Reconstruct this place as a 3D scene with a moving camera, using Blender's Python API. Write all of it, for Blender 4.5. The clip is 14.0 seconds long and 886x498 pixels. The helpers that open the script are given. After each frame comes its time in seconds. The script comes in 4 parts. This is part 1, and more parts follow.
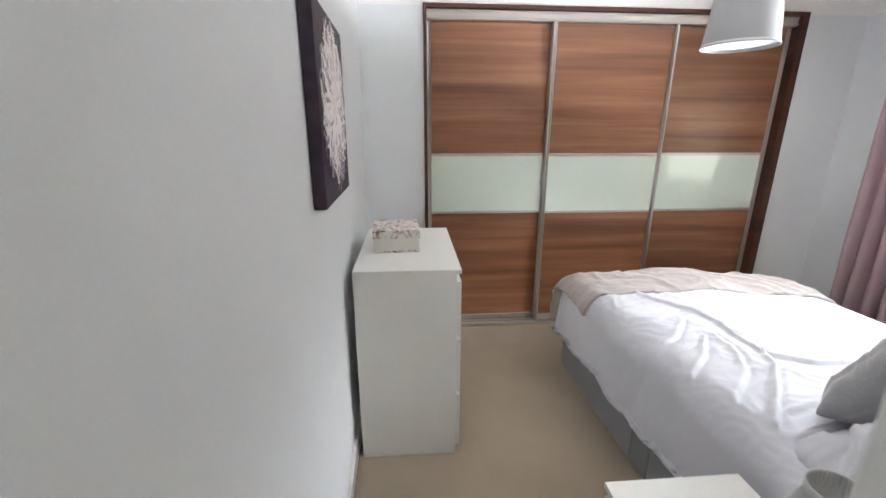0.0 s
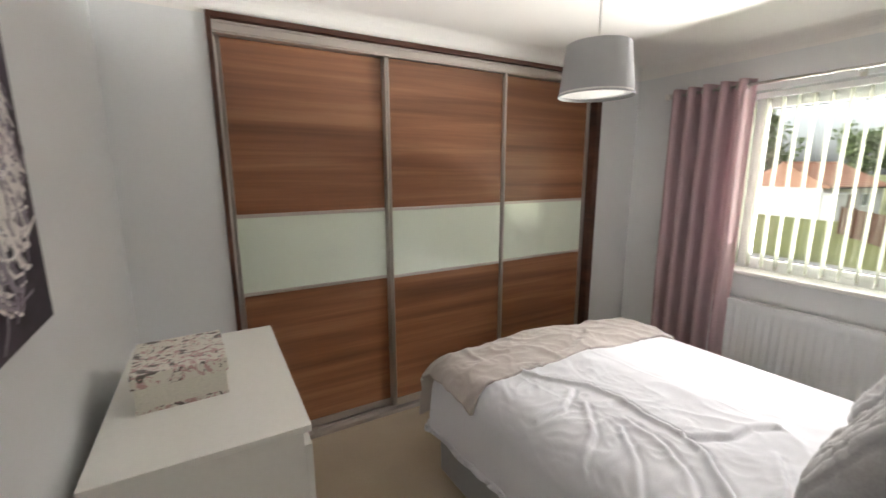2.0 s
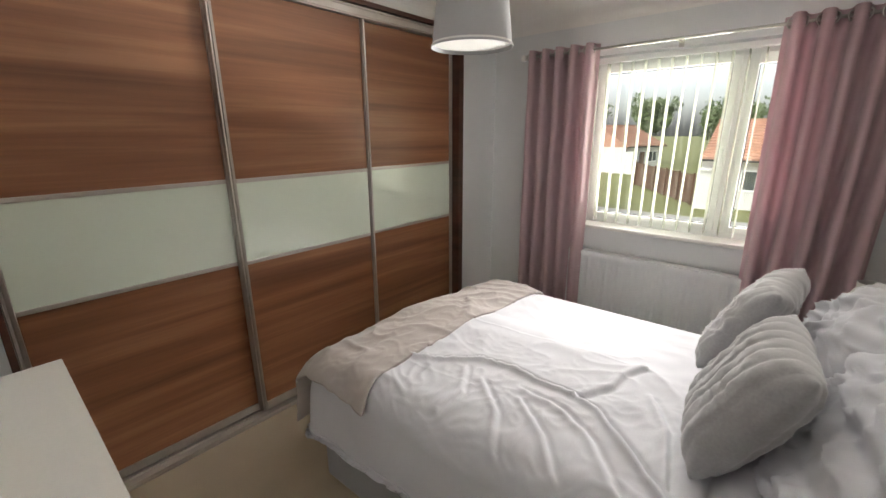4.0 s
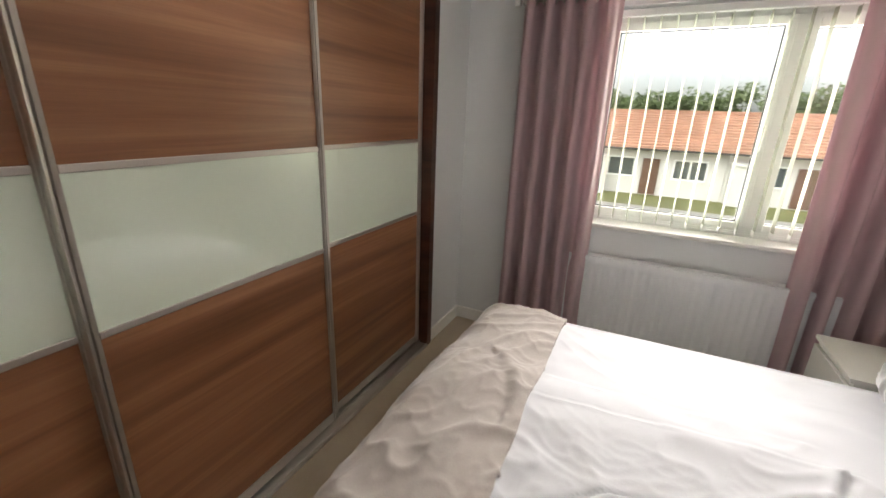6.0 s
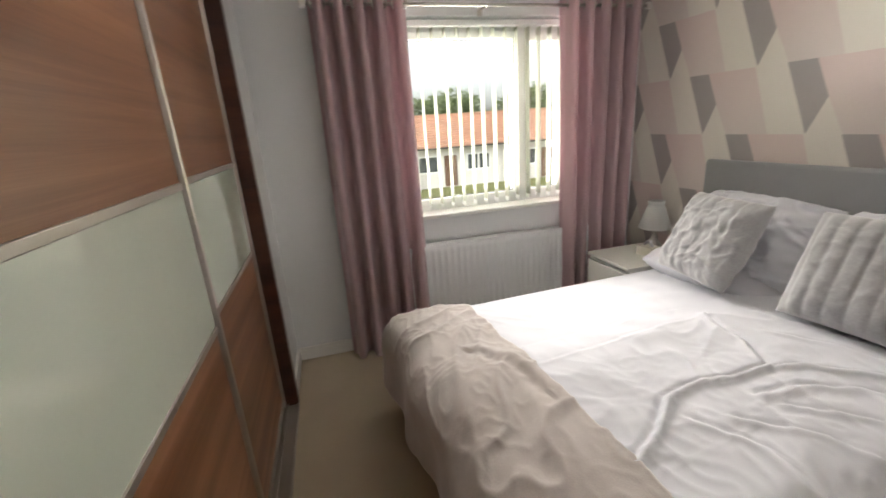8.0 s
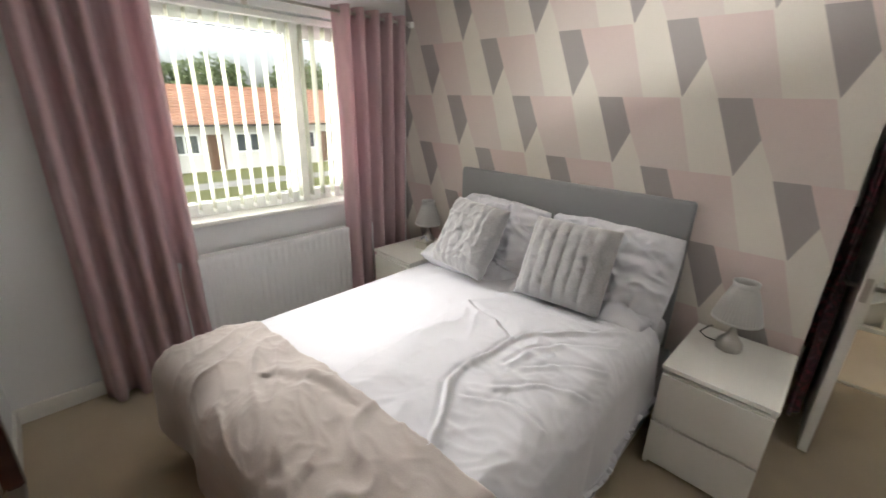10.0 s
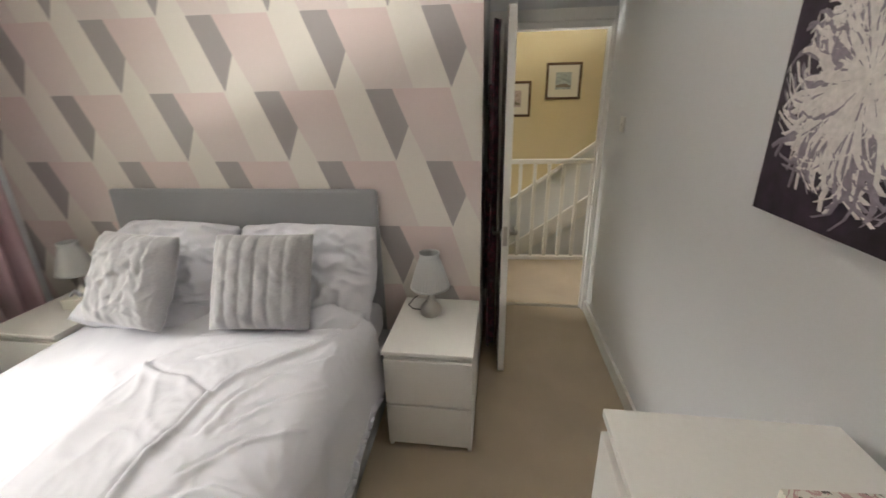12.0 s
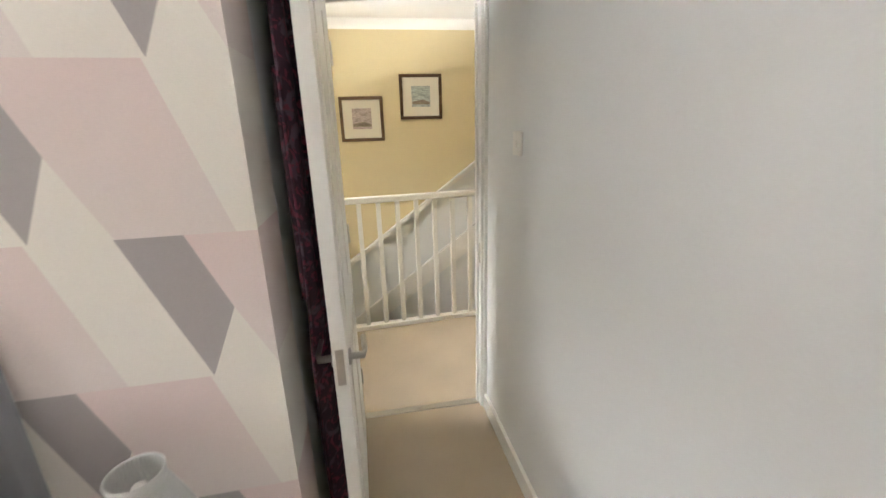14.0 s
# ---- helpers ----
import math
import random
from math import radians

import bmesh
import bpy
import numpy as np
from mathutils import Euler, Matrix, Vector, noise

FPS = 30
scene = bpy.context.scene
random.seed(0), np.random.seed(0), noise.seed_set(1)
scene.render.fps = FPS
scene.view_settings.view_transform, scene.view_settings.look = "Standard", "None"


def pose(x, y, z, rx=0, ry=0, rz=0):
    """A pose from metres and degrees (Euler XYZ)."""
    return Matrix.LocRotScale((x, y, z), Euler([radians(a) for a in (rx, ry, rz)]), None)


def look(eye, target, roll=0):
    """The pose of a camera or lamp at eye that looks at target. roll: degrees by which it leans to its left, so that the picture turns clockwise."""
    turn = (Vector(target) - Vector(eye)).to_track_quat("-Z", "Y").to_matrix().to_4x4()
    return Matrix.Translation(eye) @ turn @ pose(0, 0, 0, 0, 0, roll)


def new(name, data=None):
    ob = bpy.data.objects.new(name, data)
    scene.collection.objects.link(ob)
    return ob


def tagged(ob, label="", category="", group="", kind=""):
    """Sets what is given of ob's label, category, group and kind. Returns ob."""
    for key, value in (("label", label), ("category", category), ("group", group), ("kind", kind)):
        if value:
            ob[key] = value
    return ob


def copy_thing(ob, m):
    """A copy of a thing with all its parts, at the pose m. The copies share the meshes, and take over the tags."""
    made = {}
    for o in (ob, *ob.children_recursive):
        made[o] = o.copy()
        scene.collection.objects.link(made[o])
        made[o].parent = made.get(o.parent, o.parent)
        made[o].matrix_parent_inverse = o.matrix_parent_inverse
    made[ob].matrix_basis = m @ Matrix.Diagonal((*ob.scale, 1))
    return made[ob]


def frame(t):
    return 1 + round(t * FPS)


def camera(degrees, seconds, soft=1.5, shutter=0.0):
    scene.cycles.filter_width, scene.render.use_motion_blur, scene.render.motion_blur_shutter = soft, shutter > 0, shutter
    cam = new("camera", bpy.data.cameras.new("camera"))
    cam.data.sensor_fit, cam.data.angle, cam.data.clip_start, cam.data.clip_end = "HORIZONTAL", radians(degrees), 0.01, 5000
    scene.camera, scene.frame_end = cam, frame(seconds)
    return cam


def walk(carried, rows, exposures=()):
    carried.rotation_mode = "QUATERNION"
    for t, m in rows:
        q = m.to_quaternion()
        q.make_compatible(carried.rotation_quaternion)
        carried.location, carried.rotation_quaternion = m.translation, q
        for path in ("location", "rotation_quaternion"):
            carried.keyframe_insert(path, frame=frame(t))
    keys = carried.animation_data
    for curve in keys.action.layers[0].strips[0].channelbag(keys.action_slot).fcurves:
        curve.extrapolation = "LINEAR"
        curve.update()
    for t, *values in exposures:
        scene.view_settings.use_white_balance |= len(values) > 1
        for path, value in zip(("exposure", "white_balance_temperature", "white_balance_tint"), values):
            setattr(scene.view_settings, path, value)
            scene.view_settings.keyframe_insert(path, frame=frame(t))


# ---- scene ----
cam = camera(94.3, 14.0, shutter=0.3)
PATH = [
    (0, (0.315, -0.113, 1.528), (0.464, 1.802, 0.968), 0.1),
    (0.5, (0.291, 0.11, 1.548), (0.571, 2.032, 1.072), 0.0),
    (1, (0.282, 0.327, 1.561), (0.731, 2.229, 1.135), -0.5),
    (1.5, (0.305, 0.478, 1.572), (0.941, 2.336, 1.193), -0.1),
    (2, (0.353, 0.552, 1.584), (1.32, 2.262, 1.208), -0.2),
    (2.5, (0.396, 0.584, 1.578), (1.689, 2.055, 1.171), -0.4),
    (2.7, (0.405, 0.579, 1.59), (1.805, 1.942, 1.166), -0.2),
    (5, (0.598, 1.079, 1.557), (2.085, 2.27, 0.948), -0.5),
    (5.5, (0.806, 1.286, 1.533), (2.431, 2.289, 0.939), 1.6),
    (6, (0.880, 1.717, 1.497), (2.588, 2.55, 0.876), 2.1),
    (6.5, (0.938, 2.018, 1.497), (2.811, 2.425, 0.923), 1.0),
    (7, (0.996, 2.289, 1.469), (2.868, 2.657, 0.869), -2.8),
    (7.5, (0.972, 2.472, 1.476), (2.872, 2.494, 0.851), -4.6),
    (7.7, (0.912, 2.508, 1.453), (2.808, 2.303, 0.848), -4.5),
    (9.8, (0.893, 2.572, 1.588), (2.313, 1.317, 0.949), 1.6),
    (10, (0.885, 2.56, 1.593), (2.209, 1.22, 0.922), 1.5),
    (10.5, (0.863, 2.528, 1.606), (1.937, 0.991, 0.91), 1.6),
    (11, (0.817, 2.474, 1.61), (1.647, 0.789, 0.922), 0.7),
    (11.5, (0.774, 2.402, 1.617), (1.336, 0.612, 0.924), -0.2),
    (12, (0.764, 2.303, 1.597), (1.03, 0.444, 0.908), -1.1),
    (12.5, (0.817, 2.099, 1.571), (0.723, 0.21, 0.92), -2.6),
    (13, (0.805, 1.84, 1.545), (0.457, -0.027, 0.917), -2.4),
    (13.5, (0.694, 1.545, 1.54), (0.323, -0.332, 0.959), -0.9),
    (14, (0.61, 1.167, 1.512), (0.287, -0.719, 0.929), -1.6),
]
walk(cam, [(t, look(eye, target, roll)) for t, eye, target, roll in PATH], exposures=[(0, 2.72, 5850, 10), (0.5, 2.5, 6350, 10), (2.0, 2.1, 6500, 10), (5, 1.92, 6600, 10), (7, 1.92, 6750, 10), (9.8, 1.97, 6500, 10), (11, 1.77, 6500, 10), (12.5, 2.35, 6650, 10), (14, 2.95, 6350, 10)])

# ---- light ----
world = bpy.data.worlds.new("overcast_sky")
scene.world = world
world.use_nodes = True
wn, wl = world.node_tree.nodes, world.node_tree.links
sky = wn.new("ShaderNodeTexSky")
sky.sky_type, sky.sun_disc = "NISHITA", False
sky.sun_elevation, sky.sun_rotation = radians(52), radians(-67)
sky.air_density, sky.dust_density, sky.ozone_density = 1.0, 4.0, 1.0
pale = wn.new("ShaderNodeHueSaturation")
pale.inputs["Saturation"].default_value = 0.25
wl.new(sky.outputs[0], pale.inputs["Color"])
wl.new(pale.outputs[0], wn["Background"].inputs[0])
wn["Background"].inputs[1].default_value = 0.105

sun = new("sun", bpy.data.lights.new("sun", "SUN"))
sun.data.energy, sun.data.angle, sun.data.color = 0.22, radians(15), (1.0, 0.97, 0.92)
sun.matrix_world = look((-7, 3, 10), (0, 0, 0))


def area(name, eye, target, wide, high, watts, colour):
    lamp = new(name, bpy.data.lights.new(name, "AREA"))
    lamp.data.shape, lamp.data.size, lamp.data.size_y = "RECTANGLE", wide, high
    lamp.data.energy, lamp.data.color = watts, colour
    lamp.matrix_world = look(eye, target)
    return lamp


# Added fill lamp, unseen above the window view, boosts daylight into the room.
area("bedroom_fill_high", (15.0, 1.45, 7.6), (3.5, 1.45, 1.5), 16.0, 6.0, 2600, (1.0, 0.97, 0.93))
# Unseen lamp added below the sill's sightline to brighten ceiling and upper walls.
area("bedroom_fill_low", (12.0, 1.45, -2.0), (3.4, 1.45, 1.5), 14.0, 1.0, 3400, (1.0, 0.97, 0.92))
# Weak added lamp in the landing's assumed window opening.
area("landing_fill", (2.36, -1.35, 1.55), (0.3, -1.7, 0.6), 0.9, 1.0, 0.06, (1.0, 0.93, 0.80))

# ---- materials ----


def nodes_of(name):
    m = bpy.data.materials.new(name)
    m.use_nodes = True
    return m, m.node_tree.nodes, m.node_tree.links, m.node_tree.nodes["Principled BSDF"]


def rgba(c, k=1.0):
    return (min(1, c[0] * k), min(1, c[1] * k), min(1, c[2] * k), 1)


def plain(name, base, rough=0.5, metal=0.0, scale=40.0, vary=0.12, bump=0.1, stretch=(1, 1, 1), big=2.0, depth=0.004, sheen=0.0, alpha=0.0, coat=0.0):
    """Base colour varied at two scales, with fine relief."""
    m, n, l, p = nodes_of(name)
    pos = n.new("ShaderNodeNewGeometry")
    mp = n.new("ShaderNodeMapping")
    mp.inputs["Scale"].default_value = stretch
    l.new(pos.outputs["Position"], mp.inputs["Vector"])
    fine, broad, mix, ramp = n.new("ShaderNodeTexNoise"), n.new("ShaderNodeTexNoise"), n.new("ShaderNodeMix"), n.new("ShaderNodeValToRGB")
    fine.inputs["Scale"].default_value, broad.inputs["Scale"].default_value = scale, big
    fine.inputs["Detail"].default_value = 5
    l.new(mp.outputs[0], fine.inputs["Vector"])
    l.new(mp.outputs[0], broad.inputs["Vector"])
    mix.inputs[0].default_value = 0.4
    l.new(fine.outputs["Fac"], mix.inputs[2])
    l.new(broad.outputs["Fac"], mix.inputs[3])
    e = ramp.color_ramp.elements
    e[0].position, e[1].position = 0.3, 0.7
    e[0].color, e[1].color = rgba(base, 1 - vary), rgba(base, 1 + vary)
    l.new(mix.outputs[0], ramp.inputs[0])
    l.new(ramp.outputs[0], p.inputs["Base Color"])
    p.inputs["Roughness"].default_value, p.inputs["Metallic"].default_value = rough, metal
    p.inputs["Sheen Weight"].default_value, p.inputs["Coat Weight"].default_value = sheen, coat
    if bump:
        b = n.new("ShaderNodeBump")
        b.inputs["Strength"].default_value, b.inputs["Distance"].default_value = bump, depth
        l.new(fine.outputs["Fac"], b.inputs["Height"])
        l.new(b.outputs[0], p.inputs["Normal"])
    if alpha:
        tr, ms = n.new("ShaderNodeBsdfTranslucent"), n.new("ShaderNodeMixShader")
        l.new(ramp.outputs[0], tr.inputs["Color"])
        ms.inputs[0].default_value = alpha
        l.new(p.outputs[0], ms.inputs[1])
        l.new(tr.outputs[0], ms.inputs[2])
        l.new(ms.outputs[0], n["Material Output"].inputs[0])
    return m


def wood_mat(name, dark, mid, light, rough=0.32, scale=1.0):
    """Walnut veneer with long horizontal grain and broad bands."""
    m, n, l, p = nodes_of(name)
    geo, info, add = n.new("ShaderNodeNewGeometry"), n.new("ShaderNodeObjectInfo"), n.new("ShaderNodeVectorMath")
    comb, mul = n.new("ShaderNodeCombineXYZ"), n.new("ShaderNodeMath")
    mul.operation, mul.inputs[1].default_value = "MULTIPLY", 7.0
    l.new(info.outputs["Random"], mul.inputs[0])
    l.new(mul.outputs[0], comb.inputs[0])
    l.new(geo.outputs["Position"], add.inputs[0])
    l.new(comb.outputs[0], add.inputs[1])
    outs = []
    for sc, st, det in ((1.0, (0.45 * scale, 1, 11 * scale), 3), (1.0, (2.2 * scale, 1, 90 * scale), 6), (1.0, (9, 1, 420), 3)):
        mp, nz = n.new("ShaderNodeMapping"), n.new("ShaderNodeTexNoise")
        mp.inputs["Scale"].default_value = st
        nz.inputs["Scale"].default_value, nz.inputs["Detail"].default_value, nz.inputs["Distortion"].default_value = sc, det, 0.5
        l.new(add.outputs[0], mp.inputs["Vector"])
        l.new(mp.outputs[0], nz.inputs["Vector"])
        outs.append(nz.outputs["Fac"])
    a, b = n.new("ShaderNodeMix"), n.new("ShaderNodeMix")
    a.inputs[0].default_value, b.inputs[0].default_value = 0.16, 0.10
    l.new(outs[0], a.inputs[2]), l.new(outs[1], a.inputs[3])
    l.new(a.outputs[0], b.inputs[2]), l.new(outs[2], b.inputs[3])
    ramp = n.new("ShaderNodeValToRGB")
    e = ramp.color_ramp.elements
    e[0].position, e[0].color = 0.34, (*dark, 1)
    e[1].position, e[1].color = 0.66, (*light, 1)
    x = e.new(0.5)
    x.color = (*mid, 1)
    l.new(b.outputs[0], ramp.inputs[0])
    l.new(ramp.outputs[0], p.inputs["Base Color"])
    p.inputs["Roughness"].default_value = rough
    bp = n.new("ShaderNodeBump")
    bp.inputs["Strength"].default_value, bp.inputs["Distance"].default_value = 0.08, 0.001
    l.new(outs[2], bp.inputs["Height"])
    l.new(bp.outputs[0], p.inputs["Normal"])
    return m


class Sum:
    """Node arithmetic, written as sums."""
    def __init__(self, tree, out):
        self.tree, self.out = tree, out

    def op(self, kind, other=None, third=None):
        nd = self.tree.nodes.new("ShaderNodeMath")
        nd.operation = kind
        for k, v in enumerate((self, other, third)):
            if isinstance(v, Sum):
                self.tree.links.new(v.out, nd.inputs[k])
            elif v is not None:
                nd.inputs[k].default_value = v
        return Sum(self.tree, nd.outputs[0])

    def __add__(self, o): return self.op("ADD", o)
    def __sub__(self, o): return self.op("SUBTRACT", o)
    def __mul__(self, o): return self.op("MULTIPLY", o)
    def over(self, o): return self.op("GREATER_THAN", o)
    def under(self, o): return self.op("LESS_THAN", o)


def wallpaper_mat():
    """Printed paper: grey kites, off-white slanting bars, pink that pales downwards; half-drop repeat."""
    m, n, l, p = nodes_of("geometric_wallpaper")
    t = m.node_tree
    geo, sep = n.new("ShaderNodeNewGeometry"), n.new("ShaderNodeSeparateXYZ")
    l.new(geo.outputs["Position"], sep.inputs[0])
    x, z = Sum(t, sep.outputs[0]), Sum(t, sep.outputs[2])
    row = ((z + (-0.962 + 3.41)) * (1 / 0.341)).op("FLOOR")
    h = (z + (-0.962 + 3.41)) - row * 0.341
    w = (x + (-1.003 + 5.65 + 0.16)) + row * 0.2825
    w = w.op("MODULO", 0.565) - 0.16
    left = h * 0.39
    right = ((h - 0.168).op("ABSOLUTE") * 0.42) - 0.07
    grey = w.under(left) * w.over(right)
    bar = w.over(left) * w.under(h * 0.327 + 0.180)
    tri = w.under(right) * w.over(h * 0.494 - 0.153) * h.under(0.168)
    white = (bar + tri).op("MINIMUM", 1.0)
    fade = (h * (1 / 0.341)).op("SMOOTH_MIN", 1.0, 0.0)
    nz = n.new("ShaderNodeTexNoise")
    nz.inputs["Scale"].default_value, nz.inputs["Detail"].default_value = 300, 4
    l.new(geo.outputs["Position"], nz.inputs["Vector"])

    def blend(f, a, b):
        k = n.new("ShaderNodeMix")
        k.data_type = "RGBA"
        l.new(f.out, k.inputs[0])
        for s, v in ((6, a), (7, b)):
            if isinstance(v, tuple):
                k.inputs[s].default_value = (*v, 1)
            else:
                l.new(v, k.inputs[s])
        return k.outputs[2]
    pink = blend(fade, (0.70, 0.63, 0.60), (0.71, 0.58, 0.56))
    c = blend(white, pink, (0.76, 0.72, 0.66))
    c = blend(grey, c, (0.38, 0.35, 0.345))
    tint = n.new("ShaderNodeMix")
    tint.data_type, tint.blend_type = "RGBA", "MULTIPLY"
    tint.inputs[0].default_value = 0.12
    l.new(c, tint.inputs[6]), l.new(nz.outputs["Fac"], tint.inputs[7])
    l.new(tint.outputs[2], p.inputs["Base Color"])
    p.inputs["Roughness"].default_value = 0.55
    b = n.new("ShaderNodeBump")
    b.inputs["Strength"].default_value, b.inputs["Distance"].default_value = 0.15, 0.002
    l.new(nz.outputs["Fac"], b.inputs["Height"])
    l.new(b.outputs[0], p.inputs["Normal"])
    return m


def spotted_mat(name, ground, spots, scale, cut, rough=0.6):
    """Printed or mottled cloth: two colours of blots on a ground."""
    m, n, l, p = nodes_of(name)
    geo = n.new("ShaderNodeNewGeometry")
    last = None
    for k, c in enumerate(spots):
        nz, r, mx = n.new("ShaderNodeTexNoise"), n.new("ShaderNodeValToRGB"), n.new("ShaderNodeMix")
        nz.inputs["Scale"].default_value, nz.inputs["Detail"].default_value, nz.inputs["Distortion"].default_value = scale * (1 + 0.37 * k), 3, 1.5 + k
        l.new(geo.outputs["Position"], nz.inputs["Vector"])
        r.color_ramp.elements[0].position, r.color_ramp.elements[1].position = cut, cut + 0.04
        l.new(nz.outputs["Fac"], r.inputs[0])
        mx.data_type = "RGBA"
        l.new(r.outputs[0], mx.inputs[0])
        if last is None:
            mx.inputs[6].default_value = (*ground, 1)
        else:
            l.new(last, mx.inputs[6])
        mx.inputs[7].default_value = (*c, 1)
        last = mx.outputs[2]
    l.new(last, p.inputs["Base Color"])
    p.inputs["Roughness"].default_value = rough
    return m


def glass_mat(name):
    m, n, l, p = nodes_of(name)
    tr, gl, ms = n.new("ShaderNodeBsdfTransparent"), n.new("ShaderNodeBsdfGlossy"), n.new("ShaderNodeMixShader")
    fr = n.new("ShaderNodeFresnel")
    tr.inputs[0].default_value = (0.93, 0.95, 0.94, 1)
    gl.inputs["Roughness"].default_value = 0.02
    l.new(fr.outputs[0], ms.inputs[0]), l.new(tr.outputs[0], ms.inputs[1]), l.new(gl.outputs[0], ms.inputs[2])
    l.new(ms.outputs[0], n["Material Output"].inputs[0])
    return m


WALL = plain("pale_grey_emulsion", (0.735, 0.75, 0.76), 0.7, scale=220, vary=0.025, bump=0.06, big=1.2, depth=0.001)
CEIL = plain("white_ceiling_paint", (0.84, 0.825, 0.80), 0.8, scale=160, vary=0.03, bump=0.08, depth=0.001)
YELLOW = plain("cream_yellow_emulsion", (0.66, 0.56, 0.34), 0.75, scale=180, vary=0.04, bump=0.06, depth=0.001)
GLOSS = plain("white_gloss_paint", (0.80, 0.79, 0.76), 0.28, scale=60, vary=0.03, bump=0.04, depth=0.001)
CARPET = plain("beige_carpet", (0.46, 0.37, 0.255), 0.95, scale=420, vary=0.22, bump=0.9, big=3.0, depth=0.006, sheen=0.3)
PAPER = wallpaper_mat()
WALNUT = wood_mat("walnut_veneer", (0.148, 0.061, 0.030), (0.245, 0.106, 0.053), (0.355, 0.172, 0.090))
DARKWOOD = wood_mat("dark_walnut_edging", (0.035, 0.012, 0.008), (0.07, 0.024, 0.014), (0.10, 0.038, 0.022), 0.35)
ALU = plain("brushed_aluminium", (0.52, 0.48, 0.45), 0.34, metal=0.85, scale=300, vary=0.06, bump=0.05, stretch=(1, 1, 0.02), depth=0.001)
OPAL = plain("pale_green_back_painted_glass", (0.70, 0.77, 0.665), 0.05, scale=5, vary=0.015, bump=0, coat=1.0)
WHITEFOIL = plain("white_foil_furniture", (0.78, 0.77, 0.73), 0.38, scale=90, vary=0.02, bump=0.03, depth=0.001)
COTTON = plain("white_cotton", (0.64, 0.64, 0.685), 0.85, scale=500, vary=0.03, bump=0.25, big=4, depth=0.001, sheen=0.2)
BLANKET_M = plain("beige_soft_blanket", (0.42, 0.37, 0.345), 0.9, scale=260, vary=0.09, bump=0.4, big=6, depth=0.002, sheen=0.4)
VELVET = plain("silver_grey_velvet", (0.345, 0.34, 0.345), 0.7, scale=120, vary=0.13, bump=0.3, big=14, depth=0.002, sheen=0.7)
GREYFAB = plain("grey_upholstery_weave", (0.27, 0.275, 0.285), 0.85, scale=600, vary=0.12, bump=0.4, depth=0.001, sheen=0.3)
PINKCUR = plain("dusty_pink_curtain_cloth", (0.56, 0.395, 0.425), 0.8, scale=500, vary=0.07, bump=0.3, depth=0.001, sheen=0.35, alpha=0.25)
SHADEG = plain("grey_lampshade_cloth", (0.42, 0.42, 0.43), 0.85, scale=700, vary=0.06, bump=0.25, depth=0.001, alpha=0.25)
SHADEL = plain("lampshade_lining", (0.80, 0.79, 0.76), 0.8, scale=300, vary=0.03, bump=0.05, alpha=0.3)
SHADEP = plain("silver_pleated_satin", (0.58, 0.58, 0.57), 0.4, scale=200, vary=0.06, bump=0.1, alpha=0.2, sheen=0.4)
NICKEL = plain("brushed_nickel", (0.52, 0.50, 0.47), 0.28, metal=1.0, scale=200, vary=0.08, bump=0.04, depth=0.001)
BLACK = plain("black_rubber", (0.015, 0.015, 0.015), 0.5, scale=100, vary=0.1, bump=0.05)
BLIND = plain("ivory_blind_fabric", (0.60, 0.62, 0.53), 0.85, scale=500, vary=0.04, bump=0.2, depth=0.001, alpha=0.32)
bn, bk_l = BLIND.node_tree.nodes, BLIND.node_tree.links
sheer, veil = bn.new("ShaderNodeMixShader"), bn.new("ShaderNodeBsdfTransparent")
sheer.inputs[0].default_value = 0.3
bk_l.new(bn["Material Output"].inputs[0].links[0].from_socket, sheer.inputs[1])
bk_l.new(veil.outputs[0], sheer.inputs[2])
bk_l.new(sheer.outputs[0], bn["Material Output"].inputs[0])
UPVC = plain("white_upvc", (0.84, 0.85, 0.84), 0.3, scale=60, vary=0.02, bump=0.02)
RADM = plain("white_radiator_enamel", (0.74, 0.75, 0.77), 0.3, scale=60, vary=0.02, bump=0.02)
CANVAS = plain("dark_aubergine_canvas", (0.034, 0.022, 0.038), 0.6, scale=26, vary=0.6, bump=0.3, big=5, depth=0.002)
PETAL = plain("white_impasto_paint", (0.80, 0.76, 0.74), 0.6, scale=70, vary=0.16, bump=0.5, big=30, depth=0.003)
PETAL2 = plain("lilac_grey_impasto_paint", (0.30, 0.26, 0.31), 0.6, scale=70, vary=0.25, bump=0.5, big=30, depth=0.003)
# Pinkish print; the blots are also lightened to paint in highlights on the folds.
ROBE = spotted_mat("dark_plum_printed_cloth", (0.085, 0.042, 0.066), [(0.19, 0.12, 0.17), (0.30, 0.08, 0.13)], 13, 0.56, 0.6)
FLORAL = spotted_mat("floral_printed_paper", (0.72, 0.69, 0.62), [(0.12, 0.10, 0.09), (0.52, 0.33, 0.32)], 22, 0.55, 0.5)
CREAM = plain("cream_dotted_paper", (0.72, 0.70, 0.62), 0.6, scale=260, vary=0.16, bump=0.05)
FRAMEW = wood_mat("brown_picture_moulding", (0.05, 0.025, 0.01), (0.10, 0.05, 0.02), (0.16, 0.09, 0.035), 0.4)
MOUNT = plain("cream_picture_mount", (0.70, 0.66, 0.56), 0.8, scale=300, vary=0.03, bump=0.05)
PRINT1 = plain("pale_blue_landscape_print", (0.38, 0.42, 0.40), 0.6, scale=40, vary=0.5, bump=0, stretch=(1, 1, 3), big=12)
PRINT2 = plain("pale_pink_landscape_print", (0.44, 0.36, 0.33), 0.6, scale=40, vary=0.5, bump=0, stretch=(1, 1, 3), big=12)
